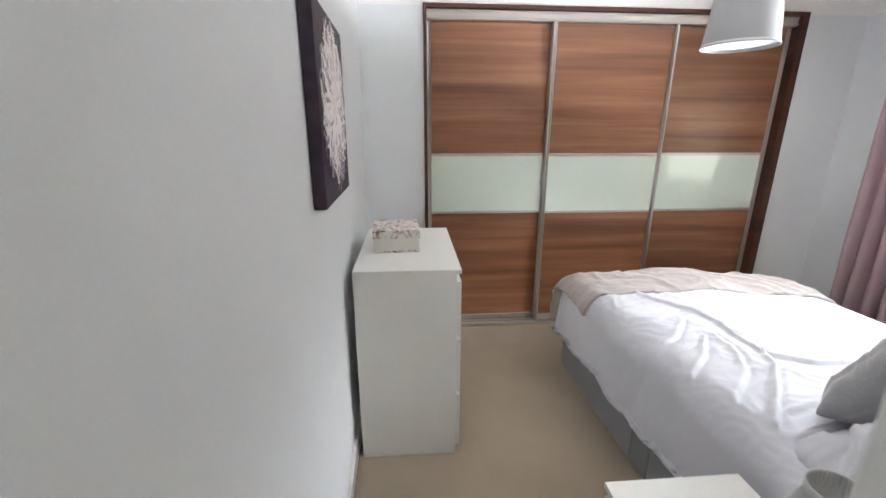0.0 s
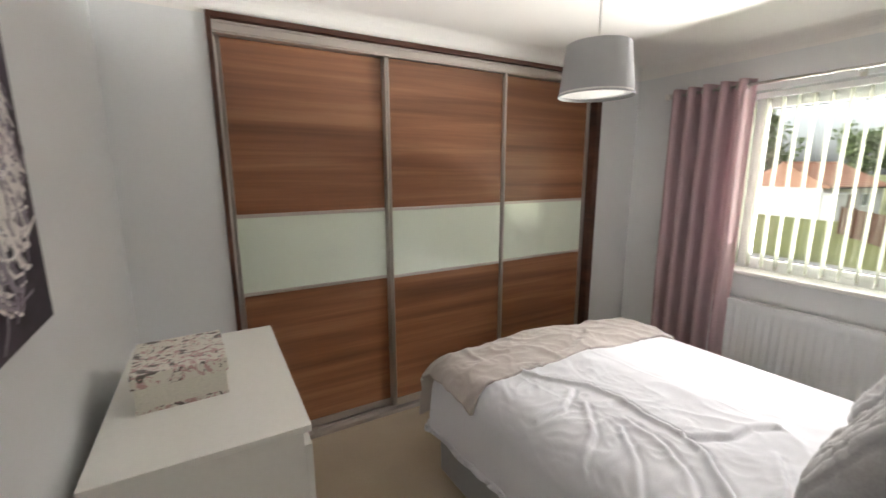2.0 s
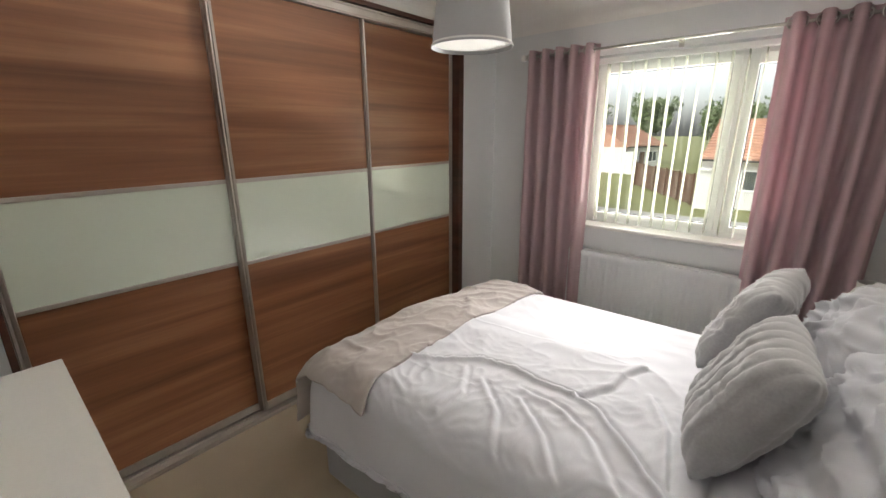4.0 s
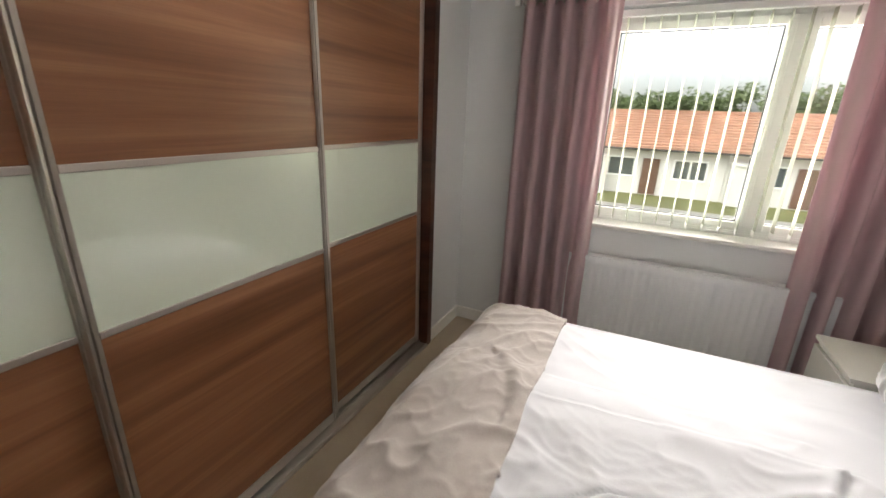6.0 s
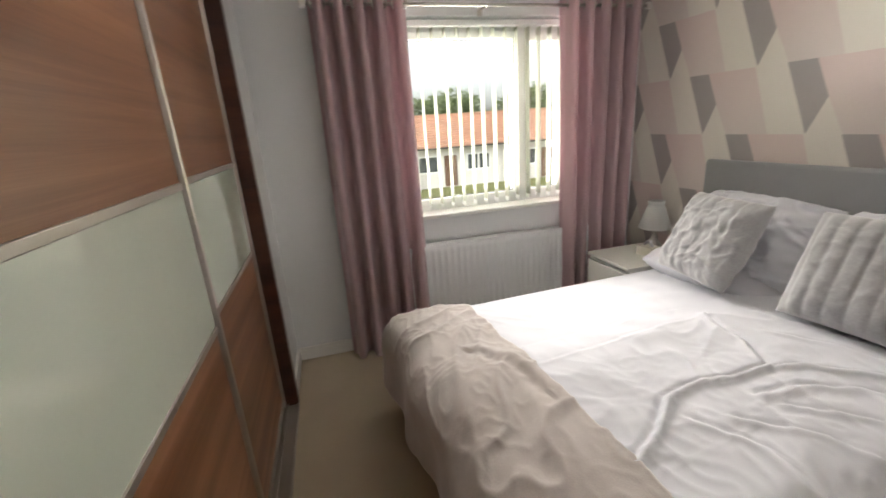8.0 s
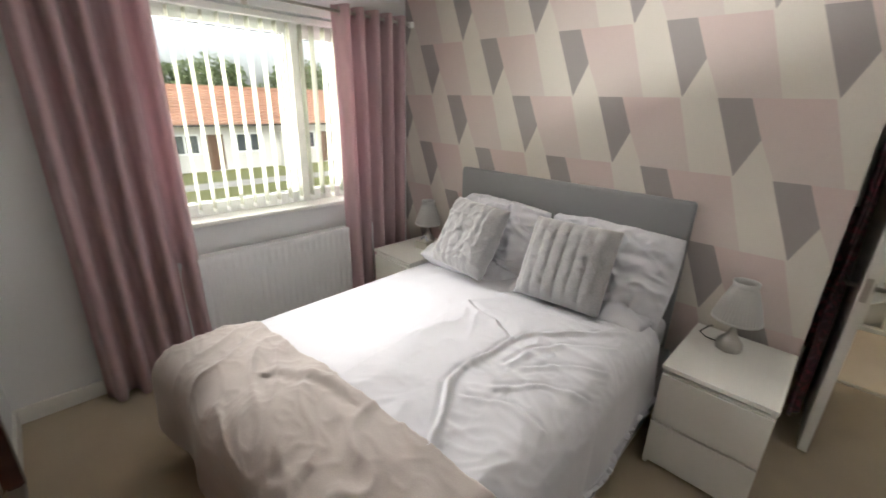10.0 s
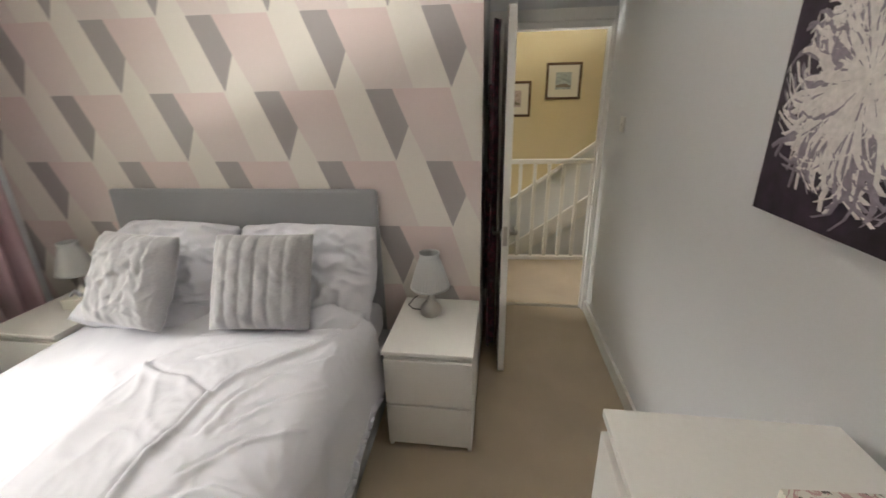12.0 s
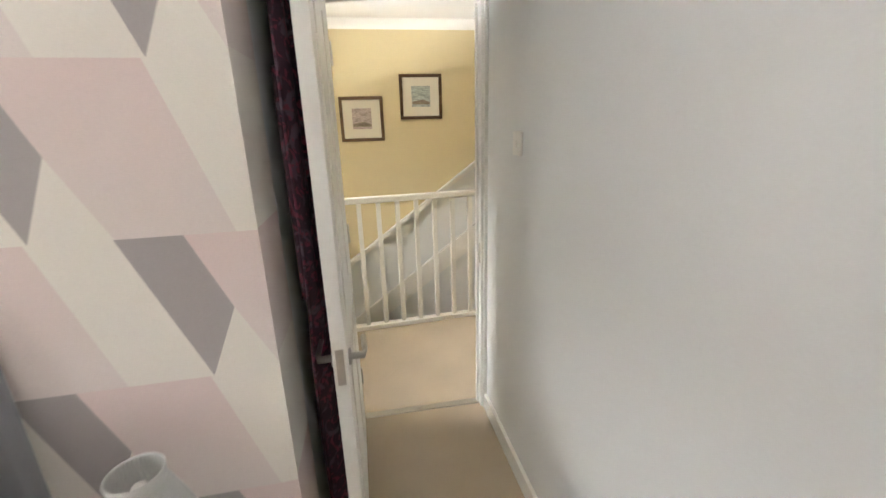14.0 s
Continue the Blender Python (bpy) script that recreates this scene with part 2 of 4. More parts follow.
PRINTLAND = plain("printed_brown_land", (0.24, 0.20, 0.15), 0.6, scale=60, vary=0.4, bump=0, big=20)
GLASS = glass_mat("window_glass")
GASKET = plain("dark_window_gasket", (0.03, 0.03, 0.03), 0.6, bump=0)
GRASS = plain("mown_grass", (0.135, 0.14, 0.045), 0.95, scale=8, vary=0.4, bump=0.5, big=0.4)
PANTILE = plain("orange_clay_pantiles", (0.40, 0.215, 0.145), 0.8, scale=6, vary=0.3, bump=0.3, big=0.8)
RENDERW = plain("white_house_render", (0.60, 0.59, 0.565), 0.85, scale=10, vary=0.08, bump=0.2, big=0.6)
FENCEW = plain("brown_fence_wood", (0.12, 0.065, 0.04), 0.85, scale=20, vary=0.3, bump=0.3, stretch=(1, 1, 0.2))
DARKGLASS = plain("dark_far_window", (0.06, 0.07, 0.08), 0.1, scale=3, vary=0.3, bump=0)
BARK = plain("tree_bark", (0.09, 0.06, 0.04), 0.9, scale=20, vary=0.3, bump=0.5)
LEAF = plain("green_leaves", (0.115, 0.155, 0.06), 0.7, scale=1.5, vary=0.5, bump=0, big=0.5, alpha=0.25)
PAVE = plain("grey_concrete", (0.30, 0.29, 0.27), 0.9, scale=12, vary=0.15, bump=0.3)

# ---- mesh helpers ----


def part(name, bm, material, parent=None, label="", smooth=False):
    me = bpy.data.meshes.new(name)
    bmesh.ops.recalc_face_normals(bm, faces=bm.faces)
    bm.to_mesh(me)
    bm.free()
    me.materials.append(material)
    if smooth:
        for f in me.polygons:
            f.use_smooth = True
    ob = new(name, me)
    if parent:
        ob.parent = parent
    if label:
        ob["label"] = label
    return ob


def thing(name, m, label, category, group="", kind=""):
    ob = new(name)
    ob.empty_display_size = 0.1
    ob.matrix_world = m
    return tagged(ob, label, category, group, kind)


def box(x0, x1, y0, y1, z0, z1, bevel=0.0, seg=2, bm=None):
    own = bm or bmesh.new()
    made = bmesh.ops.create_cube(own, size=1.0, matrix=Matrix.Translation(((x0 + x1) / 2, (y0 + y1) / 2, (z0 + z1) / 2)) @ Matrix.Diagonal((x1 - x0, y1 - y0, z1 - z0, 1)))
    if bevel:
        edges = {e for v in made["verts"] for e in v.link_edges}
        bmesh.ops.bevel(own, geom=list(edges), offset=bevel, segments=seg, profile=0.5, affect="EDGES")
    return own


def boxes(*all_boxes, bevel=0.0):
    bm = bmesh.new()
    for b in all_boxes:
        box(*b, bevel=bevel, bm=bm)
    return bm


def lathe(profile, steps=32, cap=True, flute=0.0, flutes=0):
    """A turned body from rows of radius and height, optionally fluted."""
    bm = bmesh.new()
    rings = []
    for r, z in profile:
        rings.append([bm.verts.new(((r + flute * (r > 0.02) * math.cos(flutes * 2 * math.pi * k / steps)) * math.cos(2 * math.pi * k / steps),
                                    (r + flute * (r > 0.02) * math.cos(flutes * 2 * math.pi * k / steps)) * math.sin(2 * math.pi * k / steps), z)) for k in range(steps)])
    for a, b in zip(rings, rings[1:]):
        for k in range(steps):
            bm.faces.new((a[k], a[(k + 1) % steps], b[(k + 1) % steps], b[k]))
    if cap:
        bm.faces.new(rings[0])
        bm.faces.new(rings[-1])
    return bm


def tube(points, radius, steps=8):
    """A round bar along points."""
    bm = bmesh.new()
    rings = []
    pts = [Vector(p) for p in points]
    for k, p in enumerate(pts):
        d = (pts[min(k + 1, len(pts) - 1)] - pts[max(k - 1, 0)]).normalized()
        u = d.orthogonal().normalized() if abs(d.z) < 0.99 else Vector((1, 0, 0))
        v = d.cross(u)
        rings.append([bm.verts.new(p + radius * (math.cos(a) * u + math.sin(a) * v)) for a in (2 * math.pi * s / steps for s in range(steps))])
    for a, b in zip(rings, rings[1:]):
        best = min(range(steps), key=lambda o: (a[0].co - b[o].co).length)
        for k in range(steps):
            bm.faces.new((a[k], a[(k + 1) % steps], b[(k + 1 + best) % steps], b[(k + best) % steps]))
    bm.faces.new(rings[0])
    bm.faces.new(rings[-1])
    return bm


def sheet(fn, nu, nv, thick=0.0):
    """A grid of fn(u, v), with a back face thick behind it."""
    bm = bmesh.new()
    g = [[bm.verts.new(fn(i / nu, j / nv)) for j in range(nv + 1)] for i in range(nu + 1)]
    for i in range(nu):
        for j in range(nv):
            bm.faces.new((g[i][j], g[i + 1][j], g[i + 1][j + 1], g[i][j + 1]))
    if thick:
        bm.normal_update()
        h = [[bm.verts.new(v.co - v.normal * thick) for v in r] for r in g]
        for i in range(nu):
            for j in range(nv):
                bm.faces.new((h[i][j], h[i][j + 1], h[i + 1][j + 1], h[i + 1][j]))
        for i in range(nu):
            bm.faces.new((g[i][0], h[i][0], h[i + 1][0], g[i + 1][0]))
            bm.faces.new((g[i][nv], g[i + 1][nv], h[i + 1][nv], h[i][nv]))
        for j in range(nv):
            bm.faces.new((g[0][j], g[0][j + 1], h[0][j + 1], h[0][j]))
            bm.faces.new((g[nu][j], h[nu][j], h[nu][j + 1], g[nu][j + 1]))
    return bm


def structure(name, bm, material, label, category):
    return tagged(part(name, bm, material), label, category, kind="structure")


def prism(outline, axis, a, b):
    """An outline in the two other axes, drawn out from a to b along an axis."""
    bm = bmesh.new()

    def at(p, s):
        return (s, p[0], p[1]) if axis == "x" else (p[0], s, p[1]) if axis == "y" else (p[0], p[1], s)
    lo, hi = [bm.verts.new(at(p, a)) for p in outline], [bm.verts.new(at(p, b)) for p in outline]
    for k in range(len(outline)):
        bm.faces.new((lo[k], lo[(k + 1) % len(outline)], hi[(k + 1) % len(outline)], hi[k]))
    bm.faces.new(lo)
    bm.faces.new(hi)
    return bm


# ---- the room: x 0..3.56, wallpaper wall y 0.245, wardrobe wall y 2.89, ceiling z 2.40 ----
H = 2.40
XW, YP, YW, YD = 3.56, 0.245, 2.89, -0.71
structure("floor", boxes((-0.1, XW + 0.3, YD, 3.65, -0.2, 0)), CARPET, "beige fitted carpet across the bedroom floor", "floor")
structure("ceiling", boxes((-0.1, XW + 0.3, YD - 0.1, 3.65, H, H + 0.15)), CEIL, "white painted bedroom ceiling", "ceiling")


def west(y):
    """The west wall stands a little askew."""
    return 0.055 - 0.022 * y


structure("wall_west", prism([(-0.15, YD - 0.1), (west(YD - 0.1), YD - 0.1), (west(3.65), 3.65), (-0.15, 3.65)], "z", 0, H), WALL, "pale grey painted bedroom wall", "wall")
structure("wall_north", boxes((-0.1, 0.42, YW, 3.0, 0, H), (3.09, XW, YW, 3.0, 0, H), (0.42, 3.09, YW, 3.0, 2.31, H)), WALL, "pale grey wall round the built-in wardrobe", "wall")
structure("wall_north_back", boxes((0, XW + 0.3, 3.56, 3.65, 0, H)), WALL, "plain wall behind the wardrobe", "wall")
structure("wall_east", boxes((XW, XW + 0.28, 2.10, 3.56, 0, H), (XW, XW + 0.28, YD, 0.78, 0, H), (XW, XW + 0.28, 0.78, 2.10, 0, 0.86), (XW, XW + 0.28, 0.78, 2.10, 2.09, H)), WALL, "pale grey wall with the window opening", "wall")


def south(x):
    """The wallpapered wall stands a little askew too."""
    return YP + 0.027 * (x - 0.862)


def south_slab(x0, x1, back, front, z0, z1):
    """A slab along the wallpapered wall, from back to front of its face."""
    return prism([(x0, south(x0) + back), (x1, south(x1) + back), (x1, south(x1) + front), (x0, south(x0) + front)], "z", z0, z1)


structure("wall_south", south_slab(0.862, XW, -0.225, -0.004, 0, H), PAPER, "pink, grey and white geometric wallpapered wall", "wall")
structure("wallpaper", south_slab(0.858, XW, -0.003, 0.0, 0.09, H), PAPER, "wallpaper with grey kites and slanting white bars", "wallpaper")
structure("wall_recess", boxes((0.862, 0.95, YD, 0.02, 0, H)), WALL, "pale grey side wall of the door recess", "wall")
structure("wall_door", boxes((-0.1, 0.03, YD - 0.1, YD, 0, H), (0.83, 3.84, YD - 0.1, YD, 0, H), (0.03, 0.83, YD - 0.1, YD, 2.06, H)), WALL, "pale grey wall over and beside the doorway", "wall")


def coving(name, axis, sign, at, a, b):
    d = 0.10
    out = [(at, H), (at + sign * d, H)] + [(at + sign * d * (1 - math.sin(k * math.pi / 16)), H - d * (1 - math.cos(k * math.pi / 16))) for k in range(1, 8)] + [(at, H - d)]
    return structure(name, prism(out, axis, a, b), CEIL, "white plaster coving along the ceiling", "coving")


coving("coving", "y", 1, 0.0, YD, YW).matrix_world = pose(0.055, 0, 0, 0, 0, 1.26)
coving("coving", "y", -1, XW, YP, YW)
coving("coving", "x", -1, YW, 0.0, XW)
coving("coving", "x", 1, 0.0, 0.0, XW - 0.862).matrix_world = pose(0.862, YP, 0, 0, 0, 1.547)


def baseboard(b, label="white gloss skirting board"):
    structure("baseboard", box(*b, bevel=0.004), GLOSS, label, "skirting board")


structure("baseboard", prism([(west(YD), YD), (west(YD) + 0.016, YD), (west(YW) + 0.016, YW), (west(YW), YW)], "z", 0, 0.09), GLOSS, "white gloss skirting board", "skirting board")
baseboard((0.007, 0.415, YW - 0.016, YW, 0, 0.09))
baseboard((3.10, XW, YW - 0.016, YW, 0, 0.09))
baseboard((XW - 0.016, XW, YP, YW - 0.016, 0, 0.09))
structure("baseboard", south_slab(0.862, XW - 0.016, 0.0, 0.016, 0, 0.09), GLOSS, "white gloss skirting board", "skirting board")

# door lining, architrave and leaf
lining = thing("door_frame", pose(0, YD, 0), "white gloss doorway lining and architrave", "door frame", kind="structure")
part("jamb", box(0.03, 0.10, -0.1, 0.002, 0, 2.06, 0.003), GLOSS, lining)
part("jamb", box(0.769, 0.83, -0.1, 0.002, 0, 2.06, 0.003), GLOSS, lining)
part("head", box(0.10, 0.769, -0.1, 0.002, 2.00, 2.06, 0.003), GLOSS, lining)
part("architrave", box(0.028, 0.088, 0.002, 0.018, 0, 2.11, 0.004), GLOSS, lining)
part("architrave", box(0.79, 0.86, 0.002, 0.018, 0, 2.11, 0.004), GLOSS, lining)
part("architrave", box(0.088, 0.79, 0.002, 0.018, 2.04, 2.11, 0.004), GLOSS, lining)
part("door_stop", box(0.10, 0.112, -0.06, -0.04, 0, 2.0, 0.002), GLOSS, lining)
part("strike_plate", box(0.0985, 0.1015, -0.032, -0.008, 0.84, 0.94, 0.0005), NICKEL, lining, "nickel strike plate")
part("threshold_bar", box(0.10, 0.769, -0.07, -0.03, 0, 0.006, 0.002), NICKEL, lining, "metal carpet bar")

door = thing("door_1", pose(0.768, YD + 0.012, 0, 0, 0, 91.5), "white panelled door standing open into the bedroom", "door", kind="structure")
leaf = part("leaf", box(0.0, 0.855, -0.002, 0.038, 0.012, 1.995, 0.003), GLOSS, door)
for x0, x1, z0, z1 in ((0.11, 0.39, 0.22, 0.80), (0.47, 0.745, 0.22, 0.80), (0.11, 0.39, 0.98, 1.86), (0.47, 0.745, 0.98, 1.86)):
    part("door_panel", box(x0, x1, 0.0375, 0.042, z0, z1, 0.004), GLOSS, door)
part("latch_plate", box(0.8545, 0.8565, 0.007, 0.029, 0.83, 0.94, 0.0005), NICKEL, door, "nickel latch plate")
for side in (-1, 1):
    y0 = 0.018 + side * 0.021
    hd = part("door_handle", lathe([(0.024, 0), (0.024, 0.006), (0.010, 0.008), (0.010, 0.045)], 20), NICKEL, door, "brushed nickel lever handle", True)
    hd.matrix_local = pose(0.80, y0, 0.885, -90 * side, 0, 0)
    lv = part("lever", tube([(0.0, 0.0, 0.04), (-0.03, 0, 0.045), (-0.11, 0, 0.042)], 0.008), NICKEL, hd, smooth=True)
for z in (0.25, 1.0, 1.75):
    part("hinge", box(-0.008, 0.006, 0.03, 0.046, z, z + 0.09, 0.001), NICKEL, door)

# dark garment on the back of the door


def robe(u, v):
    y, z = -0.52 + 0.555 * u, 0.10 + 1.86 * (1 - v)
    k = noise.noise((u * 7, z * 0.7, 3.0)) * 0.022 + 0.020 * math.sin(u * 34 + 2.2 * noise.noise((0, z * 1.3, 9))) * (0.35 + 0.65 * v)
    return (0.805 + k - 0.008 * v, y + 0.035 * noise.noise((z * 1.1, 5, 1)), z)


gown = thing("dressing_gown", pose(0, 0, 0), "dark plum printed dressing gown hanging behind the door", "dressing gown")
part("body", sheet(robe, 60, 90, 0.006), ROBE, gown, smooth=True)


def sleeve(u, v):
    a, z = 2 * math.pi * u, 1.66 - 0.62 * v
    return (0.822 + 0.014 * math.cos(a) + 0.006 * noise.noise((u * 4, z * 5, 2)), -0.035 + (0.052 + 0.014 * v) * math.sin(a) + 0.03 * noise.noise((z * 2, 3, 8)), z)


part("sleeve", sheet(sleeve, 28, 40), ROBE, gown, smooth=True)
part("belt", tube([(0.838, -0.16 + 0.02 * math.sin(k * 0.9), 1.18 - 0.075 * k) for k in range(11)], 0.013, 8), ROBE, gown, "hanging cloth belt", True)
part("hanging_loop", tube([(0.79, -0.24, 1.94), (0.785, -0.235, 1.99), (0.79, -0.23, 1.94)], 0.004, 6), ROBE, gown)

# light switch on the west wall
sw = thing("light_switch", pose(west(-0.318), -0.318, 1.435), "white plastic light switch on grey wall", "light switch")
part("plate", box(0, 0.009, -0.043, 0.043, -0.043, 0.043, 0.003), GLOSS, sw)
part("rocker", box(0.009, 0.014, -0.008, 0.008, -0.014, 0.014, 0.002), GLOSS, sw)

# ---- built-in sliding wardrobe ----
wd = thing("sliding_wardrobe", pose(0, 0, 0), "built-in walnut sliding wardrobe with glass bands", "wardrobe")
part("frame_side", box(0.415, 0.437, 2.868, 3.02, 0, 2.312, 0.002), DARKWOOD, wd, "dark walnut side edging")
part("frame_side", box(3.045, 3.10, 2.868, 3.02, 0, 2.312, 0.002), DARKWOOD, wd, "dark walnut side edging")
part("frame_top", box(0.437, 3.045, 2.868, 3.02, 2.286, 2.312, 0.002), DARKWOOD, wd, "dark walnut top edging")
part("top_track", prism([(2.895, 2.226), (2.895, 2.232), (2.889, 2.234), (2.889, 2.240), (2.895, 2.242), (2.895, 2.270), (2.889, 2.272), (2.889, 2.280), (2.895, 2.284), (3.01, 2.284), (3.01, 2.226)], "x", 0.437, 3.045), ALU, wd, "aluminium top track fascia")
part("bottom_track", boxes((0.437, 3.045, 2.866, 3.01, 0.0, 0.014), (0.437, 3.045, 2.870, 2.876, 0.014, 0.022), (0.437, 3.045, 2.922, 2.928, 0.014, 0.026), (0.437, 3.045, 2.962, 2.968, 0.014, 0.026)), ALU, wd, "aluminium double floor track")
part("back_panel", box(0.437, 3.045, 3.05, 3.06, 0, 2.3), DARKWOOD, wd)


def sliding_door(x0, x1, y):
    d = part("sliding_door", boxes((x0 + 0.01, x1 - 0.01, y + 0.012, y + 0.024, 0.03, 2.225)), DARKWOOD, wd)
    w = 0.030
    for a in (x0, x1 - w):
        prof = [(a, y), (a + 0.003, y - 0.008), (a + 0.009, y - 0.006), (a + 0.0115, y + 0.004), (a + 0.0145, y + 0.004), (a + 0.016, y - 0.005), (a + 0.027, y - 0.008), (a + w, y), (a + w, y + 0.03), (a, y + 0.03)]
        part("stile", prism(prof, "z", 0.028, 2.225), ALU, d, "brushed aluminium upright")
    part("wood_panel", box(x0 + w, x1 - w, y + 0.004, y + 0.012, 1.357, 2.222), WALNUT, d, "walnut veneer panel")
    part("wood_panel", box(x0 + w, x1 - w, y + 0.004, y + 0.012, 0.075, 0.912), WALNUT, d, "walnut veneer panel")
    part("glass_band", box(x0 + w, x1 - w, y + 0.003, y + 0.012, 0.932, 1.339), OPAL, d, "pale green opal glass band")
    for z in (0.912, 1.339):
        part("rail", box(x0 + w, x1 - w, y - 0.002, y + 0.012, z, z + 0.020, 0.002), ALU, d)
    part("rail", box(x0 + w, x1 - w, y - 0.002, y + 0.012, 0.030, 0.075, 0.002), ALU, d)
    return d


sliding_door(0.438, 1.325, 2.940)
sliding_door(1.300, 2.192, 2.912)
sliding_door(2.160, 3.043, 2.940)

# ---- window, blind, curtains, radiator ----
win = thing("window_1", pose(3.70, 0, 0), "white plastic casement window with two lights", "window", kind="structure")
Y0, Y1, Z0, Z1 = 0.78, 2.10, 0.87, 2.09
part("window_frame", boxes((0, 0.07, Y0, Y1, Z0, Z0 + 0.06), (0, 0.07, Y0, Y1, Z1 - 0.06, Z1), (0, 0.07, Y0, Y0 + 0.06, Z0 + 0.06, Z1 - 0.06), (0, 0.07, Y1 - 0.06, Y1, Z0 + 0.06, Z1 - 0.06), (0, 0.07, 1.125, 1.185, Z0 + 0.06, Z1 - 0.06), bevel=0.003), UPVC, win)
part("casement", boxes((-0.012, 0.06, 1.185, 1.225, 0.93, 2.03), (-0.012, 0.06, 2.0, 2.04, 0.93, 2.03), (-0.012, 0.06, 1.225, 2.0, 0.93, 0.968), (-0.012, 0.06, 1.225, 2.0, 1.985, 2.03), bevel=0.004), UPVC, win)
part("casement", boxes((-0.012, 0.06, 0.84, 0.875, 0.93, 2.03), (-0.012, 0.06, 1.095, 1.125, 0.93, 2.03), (-0.012, 0.06, 0.875, 1.095, 0.93, 0.968), (-0.012, 0.06, 0.875, 1.095, 1.965, 2.03), bevel=0.004), UPVC, win)
part("gasket", boxes((0.014, 0.02, 1.225, 2.0, 0.968, 0.974), (0.014, 0.02, 1.225, 2.0, 1.979, 1.985), (0.014, 0.02, 1.225, 1.231, 0.974, 1.979), (0.014, 0.02, 1.994, 2.0, 0.974, 1.979)), GASKET, win)
part("gasket", boxes((0.014, 0.02, 0.875, 1.095, 0.968, 0.973), (0.014, 0.02, 0.875, 1.095, 1.960, 1.965), (0.014, 0.02, 1.090, 1.095, 0.973, 1.960)), GASKET, win)
for a, b in ((1.225, 2.0), (0.875, 1.095)):
    g = part("pane", box(0.022, 0.030, a, b, 0.968, 1.985), GLASS, win)
    g.visible_shadow = False
part("handle", boxes((-0.03, -0.012, 1.195, 1.212, 1.36, 1.40), (-0.045, -0.03, 1.196, 1.211, 1.37, 1.48), bevel=0.003), UPVC, win)
part("window_sill", box(-0.17, -0.002, 0.765, 2.115, 0.862, 0.888, 0.006), GLOSS, win, "white painted inner sill")
part("outer_sill", box(0.07, 0.2, 0.76, 2.12, 0.84, 0.87, 0.004), UPVC, win)

bl = thing("vertical_blind", pose(3.625, 0, 0), "ivory fabric vertical blind turned open in the window", "blind")
part("headrail", box(-0.02, 0.02, 0.80, 2.08, 2.045, 2.08, 0.004), UPVC, bl)
N = 16
for k in range(N):
    y = 2.045 - k * (1.225 / (N - 1))
    turn = 90 + random.uniform(-5, 5)
    c, s = math.cos(radians(turn)), math.sin(radians(turn))
    slat = part("slat", sheet(lambda u, v: (s * (u - 0.5) * 0.062 + c * 0.007 * math.sin(math.pi * u), y + c * (u - 0.5) * 0.062 - s * 0.007 * math.sin(math.pi * u) + 0.004 * noise.noise((v * 3, k, 0)), 2.04 - 1.125 * v), 6, 10, 0.0007), BLIND, bl, smooth=True)
    part("weight", box(-0.002, 0.002, -0.035, 0.035, 0, 0.03), UPVC, slat).matrix_local = pose(0, y, 0.912, 0, 0, -(turn))
for side in (-0.03, 0.03):
    part("bead_chain", tube([(side, y, 0.925) for y in (2.04, 1.4, 0.82)], 0.0018, 5), UPVC, bl)


def curtain(y0, y1, label, seed):
    cu = thing("curtain", pose(3.425, 0, 0), label, "curtain", "pair of curtains at the window")
    waves = 5.0

    def fn(u, v):
        z = 2.155 - 2.140 * v
        ph = waves * 2 * math.pi * u + 0.5 * noise.noise((u * 3, v * 1.2, seed))
        amp = 0.056 * (0.9 + 0.35 * noise.noise((u * 4, v * 1.5, seed + 4)))
        spread = 1 + 0.05 * (v - 0.4) + 0.02 * noise.noise((v * 2, seed, 1))
        y = (y0 + y1) / 2 + (u - 0.5) * (y1 - y0) * (spread if y0 > 1 else 1 - 0.12 * v) + 0.006 * math.sin(2 * ph)
        return (amp * math.cos(ph) + 0.010 * noise.noise((u * 9, v * 5, seed)), y, z)
    part("cloth", sheet(fn, 150, 40, 0.003), PINKCUR, cu, smooth=True)
    for k in range(int(waves * 2)):
        y = y0 + (k + 0.5) * (y1 - y0) / (waves * 2)
        bm = lathe([(0.018, -0.002), (0.027, -0.003), (0.027, 0.003), (0.018, 0.002), (0.018, -0.002)], 16, cap=False)
        ring = part("eyelet", bm, NICKEL, cu, "metal eyelet", True)
        ring.matrix_local = pose(0, y, 2.115, 90, 0, 35 * (-1) ** k)
    return cu


curtain(1.975, 2.52, "dusty pink eyelet curtain drawn back beside the wardrobe wall", 3.0)
curtain(0.42, 1.0, "dusty pink eyelet curtain drawn back beside the wallpapered wall", 11.0)

rod = thing("curtain_rod", pose(3.425, 0, 2.115), "thin brushed nickel curtain rod over the window", "curtain rod")
part("rod", tube([(0, 0.38, 0), (0, 1.5, 0), (0, 2.545, 0)], 0.009, 12), NICKEL, rod, smooth=True)
for y in (2.535, 0.375):
    part("finial", box(-0.018, 0.018, y - 0.012, y + 0.022, -0.02, 0.02, 0.006), GLOSS, rod, "small white end cap")
for y in (2.50, 1.50, 0.42):
    part("bracket", boxes((0.0, 0.135, y - 0.006, y + 0.006, -0.006, 0.006), (0.127, 0.135, y - 0.015, y + 0.015, -0.03, 0.03), bevel=0.001), NICKEL, rod)

rd = thing("radiator", pose(3.465, 0, 0), "white enamelled panel radiator under the window", "radiator")


